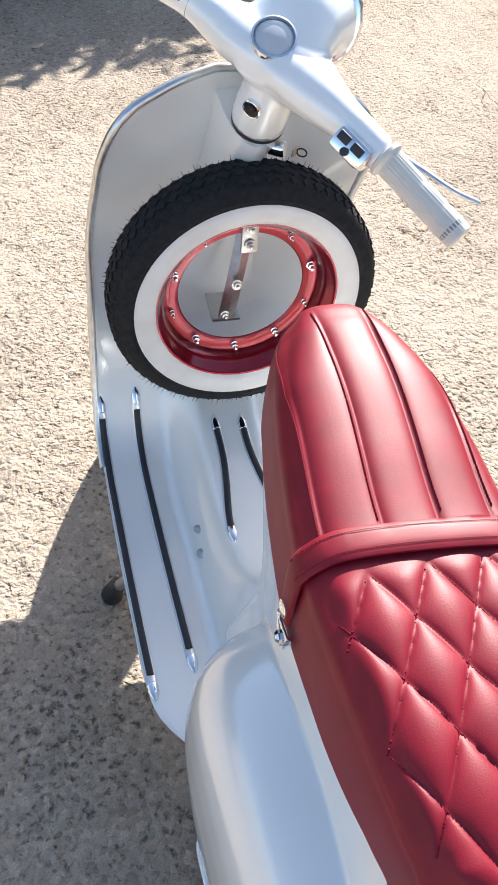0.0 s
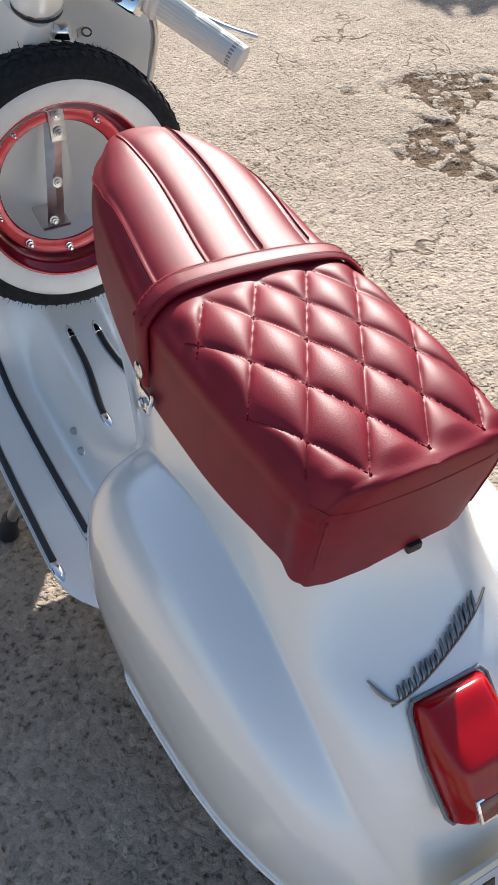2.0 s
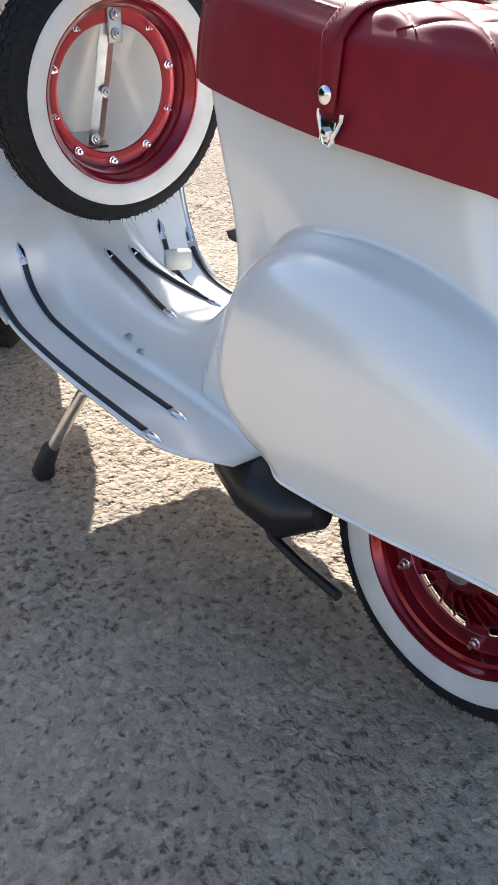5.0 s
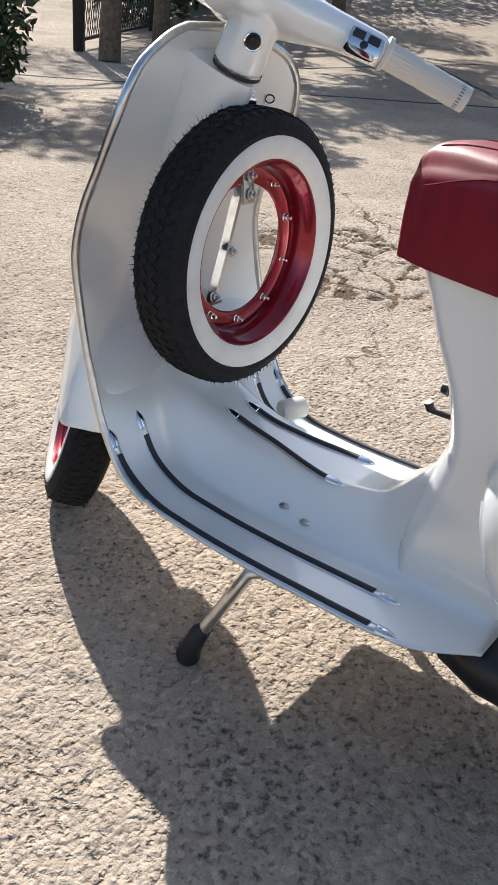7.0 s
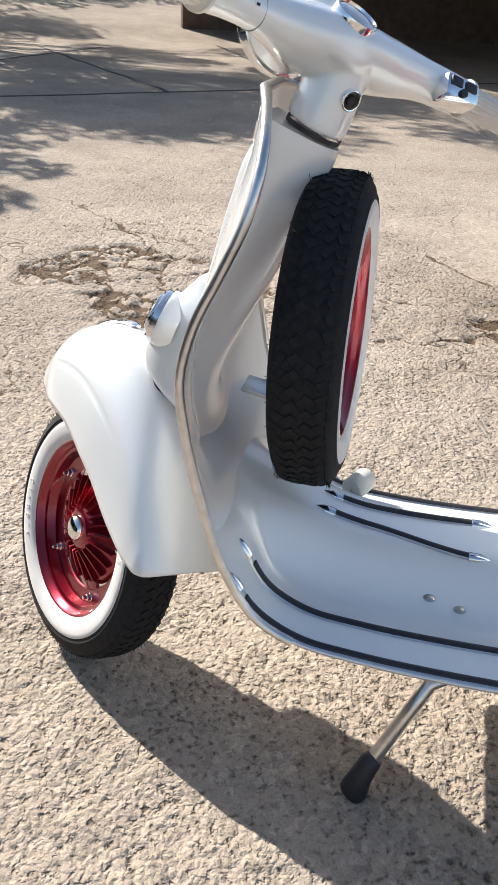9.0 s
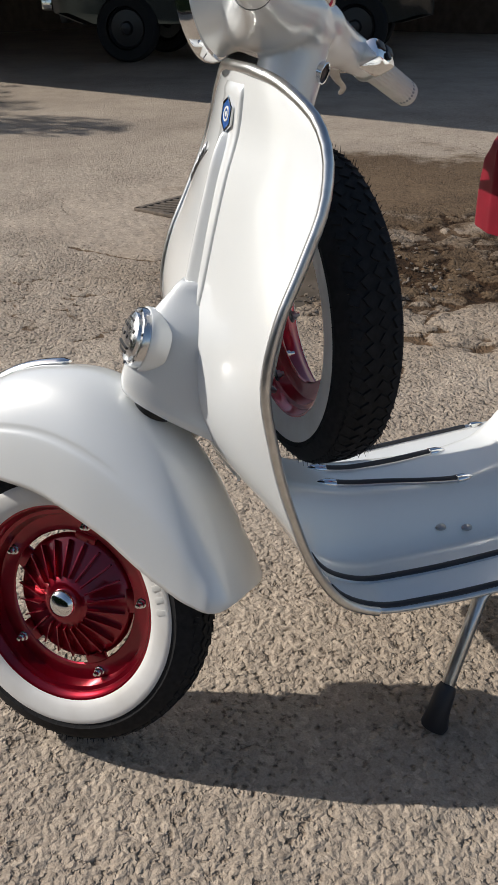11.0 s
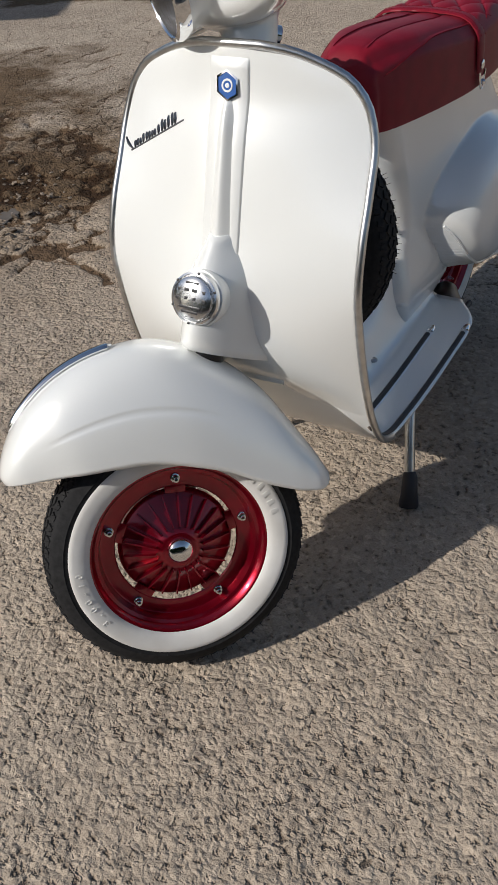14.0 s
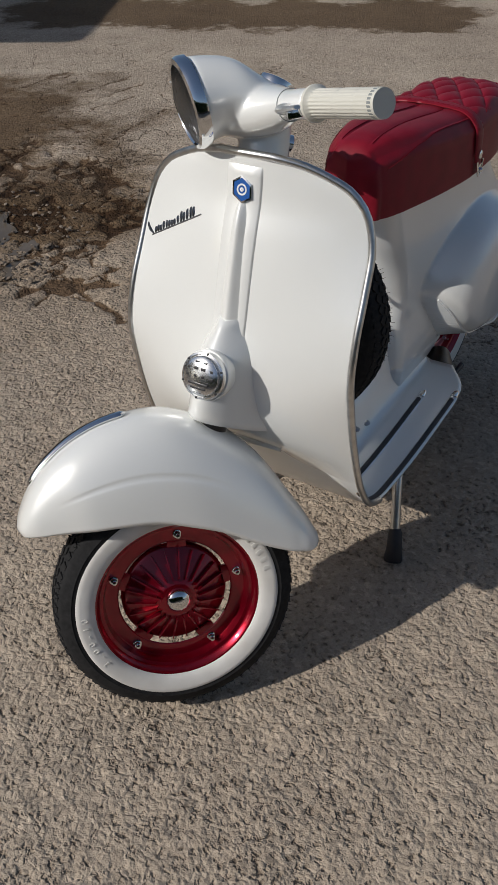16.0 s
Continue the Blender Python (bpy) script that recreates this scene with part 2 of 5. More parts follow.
def spline(pts, n):
    """n points along a smooth curve through pts (any dimension), evenly by chord."""
    P = np.array(pts, float)
    d = np.r_[0, np.cumsum(np.linalg.norm(np.diff(P, axis=0), axis=1))]
    u = np.linspace(0, d[-1], n)
    k = np.clip(np.searchsorted(d, u, side="right") - 1, 0, len(P) - 2)
    tan = np.gradient(P, d, axis=0)
    h = (d[k + 1] - d[k])[:, None]
    s = ((u - d[k])[:, None]) / h
    return ((2 * s**3 - 3 * s**2 + 1) * P[k] + (s**3 - 2 * s**2 + s) * h * tan[k]
            + (-2 * s**3 + 3 * s**2) * P[k + 1] + (s**3 - s**2) * h * tan[k + 1])


def tube(pts, r, seg=10, bm=None, flat=1.0, up=None):
    """A tube along pts; r may be one radius or one for each point; flat squashes it across up."""
    P = [Vector(p) for p in pts]
    R = [float(q) for q in ([r] * len(P) if not hasattr(r, "__len__") else r)]
    rows, ref = [], Vector(up) if up else None
    for i, p in enumerate(P):
        t = (P[min(i + 1, len(P) - 1)] - P[max(i - 1, 0)]).normalized()
        base = ref if ref is not None and abs(ref.dot(t)) < 0.95 else (Vector((0, 0, 1)) if abs(t.z) < 0.9 else Vector((1, 0, 0)))
        a = (base - t * base.dot(t)).normalized()
        b = t.cross(a)
        if up is None:
            ref = a
        rows.append([p + R[i] * (a * math.sin(q) * flat + b * math.cos(q)) for q in (2 * math.pi * k / seg for k in range(seg))])
    return loft(rows, closed=True, ends=True, bm=bm)


def lathe(profile, seg, m=Matrix(), bm=None, cap=False):
    """Turns (radius, height) pairs about the z axis of m."""
    rows = [[m @ Vector((r * math.cos(q), r * math.sin(q), h)) for q in (2 * math.pi * k / seg for k in range(seg))] for r, h in profile]
    return loft(rows, closed=True, ends=cap, bm=bm)


def box(m, sx, sy, sz, bevel=0.0, bm=None):
    b = bmesh.new()
    bmesh.ops.create_cube(b, size=1, matrix=Matrix.Diagonal((sx, sy, sz, 1)))
    if bevel:
        bmesh.ops.bevel(b, geom=b.edges, offset=bevel, segments=2, affect="EDGES", profile=0.6)
    b.transform(m)
    if bm is None:
        return b
    tmp = bpy.data.meshes.new("tmp")
    b.to_mesh(tmp)
    b.free()
    bm.from_mesh(tmp)
    bpy.data.meshes.remove(tmp)
    return bm


def frame_to(origin, zaxis, xaxis=(1, 0, 0)):
    """A pose whose z points along zaxis."""
    z = Vector(zaxis).normalized()
    x = Vector(xaxis)
    if abs(x.normalized().dot(z)) > 0.95:
        x = Vector((0, 0, 1)) if abs(z.z) < 0.9 else Vector((0, 1, 0))
    x = (x - z * x.dot(z)).normalized()
    y = z.cross(x)
    m = Matrix((x, y, z)).transposed().to_4x4()
    m.translation = origin
    return m


def smooth01(x):
    x = min(1.0, max(0.0, x))
    return x * x * (3 - 2 * x)


def curve1(table):
    xs = np.array([a for a, _ in table], float)
    ys = np.array([b for _, b in table], float)
    o = np.argsort(xs)
    xs, ys = xs[o], ys[o]
    tan = np.gradient(ys, xs)

    def at(x):
        x = min(max(x, xs[0]), xs[-1])
        k = min(max(int(np.searchsorted(xs, x, side="right")) - 1, 0), len(xs) - 2)
        h = xs[k + 1] - xs[k]
        s = (x - xs[k]) / h
        return float((2 * s**3 - 3 * s**2 + 1) * ys[k] + (s**3 - 2 * s**2 + s) * h * tan[k]
                     + (-2 * s**3 + 3 * s**2) * ys[k + 1] + (s**3 - s**2) * h * tan[k + 1])
    return at


def thick(ob, t, offset=-1.0):
    s = ob.modifiers.new("sheet", "SOLIDIFY")
    s.thickness, s.offset = t, offset
    return ob


# ---- ground ----
def lumps(x, y, scale, seed):
    """Smooth value noise from -1 to 1 over arrays of places."""
    rs = np.random.RandomState(seed)
    table = rs.uniform(-1, 1, (256, 256))
    u, v = x * scale, y * scale
    i, j = np.floor(u).astype(int), np.floor(v).astype(int)
    a, b = u - i, v - j
    a, b = a * a * (3 - 2 * a), b * b * (3 - 2 * b)
    i0, j0, i1, j1 = i % 256, j % 256, (i + 1) % 256, (j + 1) % 256
    return (table[i0, j0] * (1 - a) + table[i1, j0] * a) * (1 - b) + (table[i0, j1] * (1 - a) + table[i1, j1] * a) * b


# long cracks across the yard, as runs of places
CRACKS = (((2.31, 1.60), (2.60, 1.45), (3.12, 1.42), (3.76, 1.40)), ((2.63, 1.78), (2.50, 1.58), (2.35, 1.38), (2.12, 1.40), (1.95, 1.50)),
          ((2.02, 1.45), (2.30, 1.80), (2.81, 2.27)), ((2.21, -0.73), (2.10, -0.95), (2.20, -1.38), (2.26, -1.79), (2.30, -2.01)),
          ((1.62, -0.15), (1.25, -0.03), (0.97, 0.10)), ((1.90, 0.30), (2.20, 0.62), (2.32, 1.02), (2.05, 1.30)),
          ((1.60, 0.10), (1.72, 0.55), (1.60, 0.90)), ((2.60, -0.10), (2.35, 0.45), (2.75, 0.75)), ((0.12, -0.27), (0.09, -0.34), (0.20, -0.44), (0.33, -0.75)))


def crazing(X, Y, seed, spacing):
    """Irregular broken plates: distance to the nearest plate's edge and a random number for each plate."""
    rs = np.random.RandomState(seed)
    gx, gy = np.meshgrid(np.arange(-0.7, 3.4, spacing), np.arange(-1.9, 2.7, spacing))
    sx, sy = (gx + rs.uniform(-0.48, 0.48, gx.shape) * spacing), (gy + rs.uniform(-0.48, 0.48, gy.shape) * spacing)
    lot = rs.uniform(0, 1, gx.shape)
    ci, cj = np.floor((Y + 1.9) / spacing + 0.5).astype(int), np.floor((X + 0.7) / spacing + 0.5).astype(int)
    best = np.full((2,) + X.shape, 9.0)
    who = np.zeros(X.shape)
    for di in (-2, -1, 0, 1, 2):
        for dj in (-2, -1, 0, 1, 2):
            a, b = np.clip(ci + di, 0, gx.shape[0] - 1), np.clip(cj + dj, 0, gx.shape[1] - 1)
            d = np.hypot(X - sx[a, b], Y - sy[a, b])
            nearer = d < best[0]
            best[1] = np.where(nearer, best[0], np.minimum(best[1], np.where(d > best[0], d, best[1])))
            who = np.where(nearer, lot[a, b], who)
            best[0] = np.where(nearer, d, best[0])
    return best[1] - best[0], who


def ground():
    """One sheet: a fine rough grid round the scooter, coarser towards the horizon."""
    far = [6, 7, 8, 9, 10, 11, 12, 13, 14, 15, 16, 17, 18, 19, 20, 22, 24, 26, 28, 30, 33, 36, 40, 50, 80, 300, 1500]
    gx = np.r_[[-f for f in far[::-1]], np.arange(-4, -1.5, 0.03), np.arange(-1.5, 2.8, 0.0105), np.arange(2.8, 5, 0.024), far]
    gy = np.r_[[-f for f in far[::-1]], np.arange(-4, -1.5, 0.03), np.arange(-1.5, 2.6, 0.0105), np.arange(2.6, 5, 0.03), far]
    X, Y = np.meshgrid(gx, gy)
    fade = np.clip((5.2 - abs(X - 0.5)) / 1.5, 0, 1) * np.clip((5.2 - abs(Y - 0.5)) / 1.5, 0, 1)
    rot = X * 0.8 + Y * 0.6, Y * 0.8 - X * 0.6
    Z = 0.004 * lumps(X, Y, 1.4, 1) + 0.0022 * lumps(*rot, 15, 2) + 0.0016 * lumps(X, Y, 34, 3) + 0.0020 * lumps(rot[0] * 0.8, rot[1], 62, 4)
    # lost stones: small sharp hollows
    Z -= 0.0045 * np.clip(lumps(*rot, 47, 5) * 2.4 - 1.1, 0, 1)
    # places where the surface has broken up into plates, some of them lost
    wild = lumps(X, Y, 3.1, 6) * 0.6 + lumps(*rot, 8.3, 7) * 0.3
    warp = X + 0.025 * lumps(X, Y, 14, 21) + 0.012 * lumps(*rot, 33, 22), Y + 0.025 * lumps(X, Y, 14, 23) + 0.012 * lumps(*rot, 33, 24)
    inside = np.zeros(X.shape)
    for cx, cy, r in BROKEN:
        inside = np.maximum(inside, np.clip((r - np.hypot(X - cx, Y - cy) + 0.3 * wild) / 0.08, 0, 1))
    slight = np.zeros(X.shape)
    for cx, cy, r in CRACKED:
        slight = np.maximum(slight, np.clip((r - np.hypot(X - cx, Y - cy) + 0.25 * wild) / 0.10, 0, 1))
    gap_a, lot_a = crazing(*warp, 31, 0.17)
    gap_b, lot_b = crazing(*warp, 32, 0.065)
    split = np.minimum(np.clip(gap_a / 0.022, 0, 1), np.where(lot_a < 0.55, np.clip(gap_b / 0.016, 0, 1), 1))
    lost = np.where((lot_a < 0.55) & (lot_b < 0.36), 1.0, 0.0) * np.clip(gap_b / 0.010, 0, 1)
    sunk = np.maximum(1 - split, lost)
    Z -= inside * (0.004 + 0.013 * sunk + 0.004 * lot_b + 0.005 * lumps(X, Y, 13, 8) + 0.004 * lumps(*rot, 29, 9))
    fine = (1 - np.clip(gap_a / 0.013, 0, 1)) * slight * (1 - inside)
    Z -= 0.006 * fine
    # long cracks, wobbling and open to varying widths
    open_ = np.zeros(X.shape)
    for run in CRACKS:
        for (ax, ay), (bx, by) in zip(run, run[1:]):
            dx, dy = bx - ax, by - ay
            u = np.clip(((warp[0] - ax) * dx + (warp[1] - ay) * dy) / (dx * dx + dy * dy), 0, 1)
            d = np.hypot(warp[0] - ax - u * dx, warp[1] - ay - u * dy)
            width = np.maximum(0.007 + 0.011 * lumps(X, Y, 6, 26), 0.0005)
            open_ = np.maximum(open_, np.clip(1.25 - d / width, 0, 1))
    Z -= 0.008 * open_
    # the hollow that holds the puddle
    hollow = np.clip(1.25 - np.hypot((X - 2.05) * 0.77 - (Y + 0.06) * 0.64, ((X - 2.05) * 0.64 + (Y + 0.06) * 0.77) * 1.45) / 0.42 + 0.35 * wild, 0, 1)
    Z -= 0.014 * np.clip(hollow * 2, 0, 1)
    mud = np.clip(np.maximum(inside * np.clip(sunk * 1.2, 0, 1), np.maximum(np.maximum(open_, 0.8 * fine), np.clip(hollow * 1.6, 0, 1))), 0, 1)
    # the street climbs away behind the yard
    away = X * 0.8 + Y * 0.6 - 15
    Z = Z * fade - 0.003 + 0.10 * np.clip(away, 0, 16)
    w = len(gx)
    k = (np.arange(len(gy) - 1)[:, None] * w + np.arange(w - 1)[None, :]).ravel()
    me = bpy.data.meshes.new("ground")
    me.from_pydata(np.stack([X.ravel(), Y.ravel(), Z.ravel()], 1).tolist(), [], np.stack([k, k + 1, k + w + 1, k + w], 1).tolist())
    me.attributes.new("mud", "FLOAT", "POINT").data.foreach_set("value", mud.ravel().astype(np.float32))
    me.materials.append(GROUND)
    me.shade_smooth()
    ob = new("ground", me)
    return tagged(ob, "worn sandy concrete yard with exposed gravel and cracks", "ground", kind="structure")


ground()

# ---- scooter ----
scooter = tagged(new("scooter"), "restored pearl white classic scooter with red seat, on its centre stand", "scooter")

# leg shield and floor: one pressed sheet, an edge line and a middle line
EDGE = [(0.045, 0.915, 0.924), (0.09, 0.903, 0.915), (0.132, 0.893, 0.899), (0.164, 0.887, 0.882), (0.188, 0.885, 0.855), (0.205, 0.893, 0.81),
        (0.211, 0.92, 0.745), (0.214, 0.95, 0.68), (0.216, 0.966, 0.61), (0.217, 0.957, 0.535), (0.219, 0.933, 0.435), (0.221, 0.895, 0.335),
        (0.222, 0.858, 0.282), (0.222, 0.80, 0.250), (0.224, 0.72, 0.240), (0.227, 0.60, 0.237), (0.228, 0.48, 0.24), (0.228, 0.38, 0.243),
        (0.219, 0.325, 0.245), (0.17, 0.25, 0.247)]
MIDDLE = [(0.915, 0.926), (0.917, 0.917), (0.919, 0.90), (0.921, 0.882), (0.925, 0.855), (0.94, 0.81), (0.958, 0.745), (0.974, 0.68), (0.992, 0.61),
          (1.000, 0.53), (0.975, 0.45), (0.912, 0.392), (0.833, 0.356), (0.765, 0.334), (0.69, 0.324), (0.60, 0.318), (0.53, 0.322), (0.475, 0.342),
          (0.435, 0.385), (0.40, 0.44)]
_rows = spline([(*e, *m) for e, m in zip(EDGE, MIDDLE)], 70)


def sheet_point(row, u):
    """A place on the sheet: row of (edge x y z, middle y z), u from -1 to 1 across."""
    ex, ey, ez, my, mz = row
    x = u * ex
    broad = 1 - u * u
    tunnel = smooth01((0.115 - abs(x)) / 0.07)
    k = smooth01((0.40 - ez) / 0.13)
    w = broad * (1 - k) + tunnel * k
    return Vector((x, ey + (my - ey) * w, ez + (mz - ez) * w))


sheet = part("leg_shield", loft([[sheet_point(r, u) for u in np.linspace(-1, 1, 49)] for r in _rows]), PAINT, scooter, "pearl white pressed leg shield and floor", 80)
thick(sheet, 0.004, 0.0)

def under_point(r, u):
    """The closed skin under the floor, leaving the shield's front."""
    s = smooth01((0.475 - r[2]) / 0.09)
    w = (1 - u * u) * (1 - s)
    return Vector((u * r[0] * 0.985, r[1] + (r[3] - r[1]) * w, r[2] + (r[4] - r[2]) * w - 0.006 * s))


under = loft([[under_point(r, u) for u in np.linspace(-1, 1, 25)] for r in _rows if r[2] < 0.475 and r[1] > 0.42])
part("floor_underside", under, PAINT, scooter, "pearl white closed underside of the floor", 80)

_edge = spline(EDGE, 80)
_trim = [(-x, y, z) for x, y, z in _edge[::-1] if y > 0.80 or z > 0.3] + [(x, y, z) for x, y, z in _edge if y > 0.80 or z > 0.3]
part("edge_trim", tube(_trim, 0.0065, 10), ALU, scooter, "polished aluminium edge trim")


# rear body: an outline at each height, with a side bulge
REAR = curve1([(0.24, -0.315), (0.336, -0.305), (0.434, -0.277), (0.5, -0.238), (0.565, -0.187), (0.6, -0.148), (0.66, -0.10), (0.69, -0.085)])
FRONT = curve1([(0.24, 0.452), (0.33, 0.442), (0.37, 0.434), (0.41, 0.425), (0.45, 0.413), (0.5, 0.42), (0.55, 0.436), (0.6, 0.46), (0.66, 0.485), (0.69, 0.497)])
BOTTOM = curve1([(-0.33, 0.295), (-0.27, 0.306), (-0.207, 0.336), (-0.141, 0.346), (-0.045, 0.338), (0.048, 0.326), (0.131, 0.317), (0.175, 0.314), (0.21, 0.305), (0.25, 0.268), (0.3, 0.235), (0.5, 0.25)])
BULGE_TOP = curve1([(-0.31, 0.345), (-0.27, 0.405), (-0.2, 0.485), (-0.14, 0.535), (-0.07, 0.572), (0.0, 0.590), (0.064, 0.597), (0.16, 0.592), (0.21, 0.580), (0.255, 0.556), (0.285, 0.527), (0.305, 0.498), (0.318, 0.47)])
BULGE_OUT = curve1([(-0.31, 0.07), (-0.27, 0.128), (-0.207, 0.176), (-0.14, 0.202), (-0.07, 0.214), (0.0, 0.219), (0.1, 0.221), (0.18, 0.218), (0.23, 0.211), (0.265, 0.199), (0.29, 0.182), (0.305, 0.165), (0.315, 0.145), (0.322, 0.105), (0.326, 0.06)])
# how far the bulge has come out, by the drop below its upper line
ROOF = curve1([(0, 0), (0.004, 0.08), (0.010, 0.25), (0.018, 0.43), (0.027, 0.575), (0.040, 0.70), (0.055, 0.80), (0.075, 0.885), (0.10, 0.945), (0.14, 0.985), (0.2, 1.0)])
# the bulge's lower front corner is drawn in towards the floor
BULGE_LOW = curve1([(0.05, 0.20), (0.10, 0.265), (0.14, 0.298), (0.19, 0.309), (0.23, 0.324), (0.265, 0.356), (0.29, 0.398), (0.308, 0.43), (0.322, 0.46)])
MID_WIDTH = curve1([(0.24, 0.10), (0.35, 0.135), (0.45, 0.14), (0.55, 0.130), (0.62, 0.118), (0.69, 0.108)])


def body_width(y, z):
    yr, yf = REAR(z), FRONT(z)
    t = (y - yr) / (yf - yr)
    w = MID_WIDTH(z)
    front = max(0.0, min(1.0, (yf - y) / (0.30 if z > 0.3 else 0.26)))
    rear = max(0.0, min(1.0, (y - yr) / 0.13))
    neck = 0.078 + 0.022 * smooth01((0.42 - z) / 0.12)
    wf = neck * math.sqrt(1 - (1 - min(1, front / 0.16)) ** 2) + (w - neck) * smooth01(front)
    wr = (1 - (1 - rear) ** 2.6) ** (1 / 2.6)
    base = wf * wr
    top, out = BULGE_TOP(y), BULGE_OUT(y)
    if z < top and out > base:
        g = ROOF(top - z)
        if y > 0.05:
            under = min(1.0, max(0.0, (z - BULGE_LOW(y) + 0.006) / 0.055))
            g *= math.sqrt(1 - (1 - under) ** 2)
        low = 0.008 * smooth01((0.40 - z) / 0.14)
        base = base + (out - low - base) * g if out - low > base else base
    return base


def body():
    ns, nv = 170, 130
    rows = []
    for j in range(nv):
        v = j / (nv - 1)
        znom = 0.24 + (0.71 - 0.24) * v
        line = []
        for i in range(ns):
            s = 0.5 - 0.5 * math.cos(math.pi * i / (ns - 1))
            z = znom
            for _ in range(3):
                y = REAR(z) + (FRONT(z) - REAR(z)) * s
                zb = BOTTOM(y)
                z = zb + (znom - 0.24) * (0.71 - zb) / (0.71 - 0.24)
            line.append((body_width(y, z), y, z))
        rows.append([Vector((-x, y, z)) for x, y, z in line] + [Vector((x * (1 + 0.16 * smooth01((x - 0.12) / 0.09)), y, z)) for x, y, z in line[-2:0:-1]])
    bm = loft(rows, closed=True)
    bm.faces.new(bm.verts[-len(rows[0]):])
    bmesh.ops.remove_doubles(bm, verts=bm.verts, dist=0.0007)
    return bm


rear_body = part("rear_body", body(), PAINT, scooter, "pearl white rear body with bulging side", 60)
for side in (-1, 1):
    lip = []
    for y in np.linspace(-0.268, 0.308, 70):
        z = max(BOTTOM(y) + 0.001, BULGE_LOW(y) + 0.010 if y > 0.08 else 0)
        x = body_width(y, z + 0.001)
        lip.append((side * (x * (1 + (0.16 if side > 0 else 0) * smooth01((x - 0.12) / 0.09)) + 0.0004), y, z))
    part("edge_lip", tube(lip, 0.0032, 8), PAINT, rear_body, "rolled lower edge")


# seat
SEAT_HALF = curve1([(-0.120, 0.0), (-0.1185, 0.05), (-0.114, 0.088), (-0.105, 0.103), (-0.08, 0.111), (-0.03, 0.116), (0.05, 0.119), (0.15, 0.120), (0.25, 0.116), (0.35, 0.106),
                    (0.42, 0.094), (0.475, 0.081), (0.508, 0.067), (0.53, 0.046), (0.54, 0.0)])
SEAT_MID = curve1([(-0.12, -0.024), (0.1, -0.021), (0.2, -0.019), (0.3, -0.010), (0.4, -0.002), (0.55, 0.005)])
SEAM_MID = curve1([(0.15, -0.031), (0.195, -0.0275), (0.36, -0.0055), (0.53, 0.006)])
SEAT_TOP = curve1([(-0.12, 0.802), (-0.05, 0.812), (0.1, 0.816), (0.2, 0.813), (0.3, 0.820), (0.42, 0.826), (0.48, 0.823), (0.515, 0.813), (0.54, 0.790)])
SEAT_LOW = curve1([(-0.12, 0.665), (-0.10, 0.667), (-0.08, 0.680), (-0.05, 0.684), (0.0, 0.686), (0.1, 0.688), (0.2, 0.687), (0.4, 0.687), (0.55, 0.688)])


def quilt(x, y, half):
    """Padding height over the seat's top."""
    if y > 0.19:
        q = abs(x - SEAM_MID(y))
        d = min(abs(q - 0.0275), abs(q - min(0.084, 0.84 * half)))
        fade = smooth01((0.525 - y) / 0.08)
        return -0.0046 * math.exp(-d / 0.0065) * fade + 0.003
    if y < 0.19:
        u, v = (x + 0.006 - (y - 0.103) * 0.07) / 0.057, (y - 0.103) / 0.103
        c = abs(math.sin((u + v) * math.pi) * math.sin((u - v) * math.pi))
        inside = smooth01((half * 0.95 - abs(x - SEAT_MID(y))) / 0.02) * smooth01((y + 0.112) / 0.02) * smooth01((0.165 - y) / 0.03)
        return 0.0090 * (c ** 0.38 - 0.55) * inside
    return 0.0


def seat_round(y):
    return 0.30 + 0.30 * smooth01((y - 0.38) / 0.15)


def seat_point(y, q, lift=0.0, padded=1.0):
    half, zt, zl = max(SEAT_HALF(y), 0.002), SEAT_TOP(y), SEAT_LOW(y)
    c, n = math.cos(q), math.sin(q)
    mid = SEAT_MID(y)
    x = -half * math.copysign(abs(c) ** seat_round(y), c)
    up = n ** (seat_round(y) + 0.06)
    top = smooth01((up - 0.88) / 0.09)
    z = zl + (zt - zl) * up + top * padded * quilt(x + mid, y, half) + 0.009 * top * (1 - (x / half) ** 2)
    under = smooth01((0.08 - y) / 0.2) * (1 - up)
    x *= 1 - 0.10 * under - 0.035 * (1 - up)
    x += math.copysign(0.0025, x) * smooth01(1 - abs(up - 0.8) / 0.12)
    out = Vector((math.copysign(abs(c) ** 1.5, -c), 0, n))
    return Vector((x + mid, y + 0.028 * under, z)) + out * lift


def seat_angle(u):
    return math.acos(-math.copysign(abs(u) ** (1 / 0.30), u))


def seat():
    ny = 260
    top = [seat_angle(u) for u in np.linspace(-0.97, 0.97, 150)]
    side = [top[0] * (k / 14) ** 2 for k in range(14)]
    qs = side + top + [math.pi - q for q in side[::-1]]
    nk = len(qs)
    rows = []
    for j in range(ny):
        s = j / (ny - 1)
        y = -0.1199 + 0.6598 * (0.45 * s + 0.55 * (0.5 - 0.5 * math.cos(math.pi * s)))
        rows.append([seat_point(y, q) for q in qs])
    bm = loft(rows)
    for row in (bm.verts[:nk], bm.verts[-nk:]):
        bm.faces.new(row)
    return bm


seat_ob = part("seat", seat(), LEATHER, scooter, "red vinyl bench seat with channels and diamond quilting", 70)


def seat_q(x, y):
    """The angle of the seat's section whose place lies at x."""
    r = min(0.9999, max(-0.9999, (x - SEAT_MID(y)) / max(SEAT_HALF(y), 0.01)))
    return math.acos(-math.copysign(abs(r) ** (1 / seat_round(y)), r))


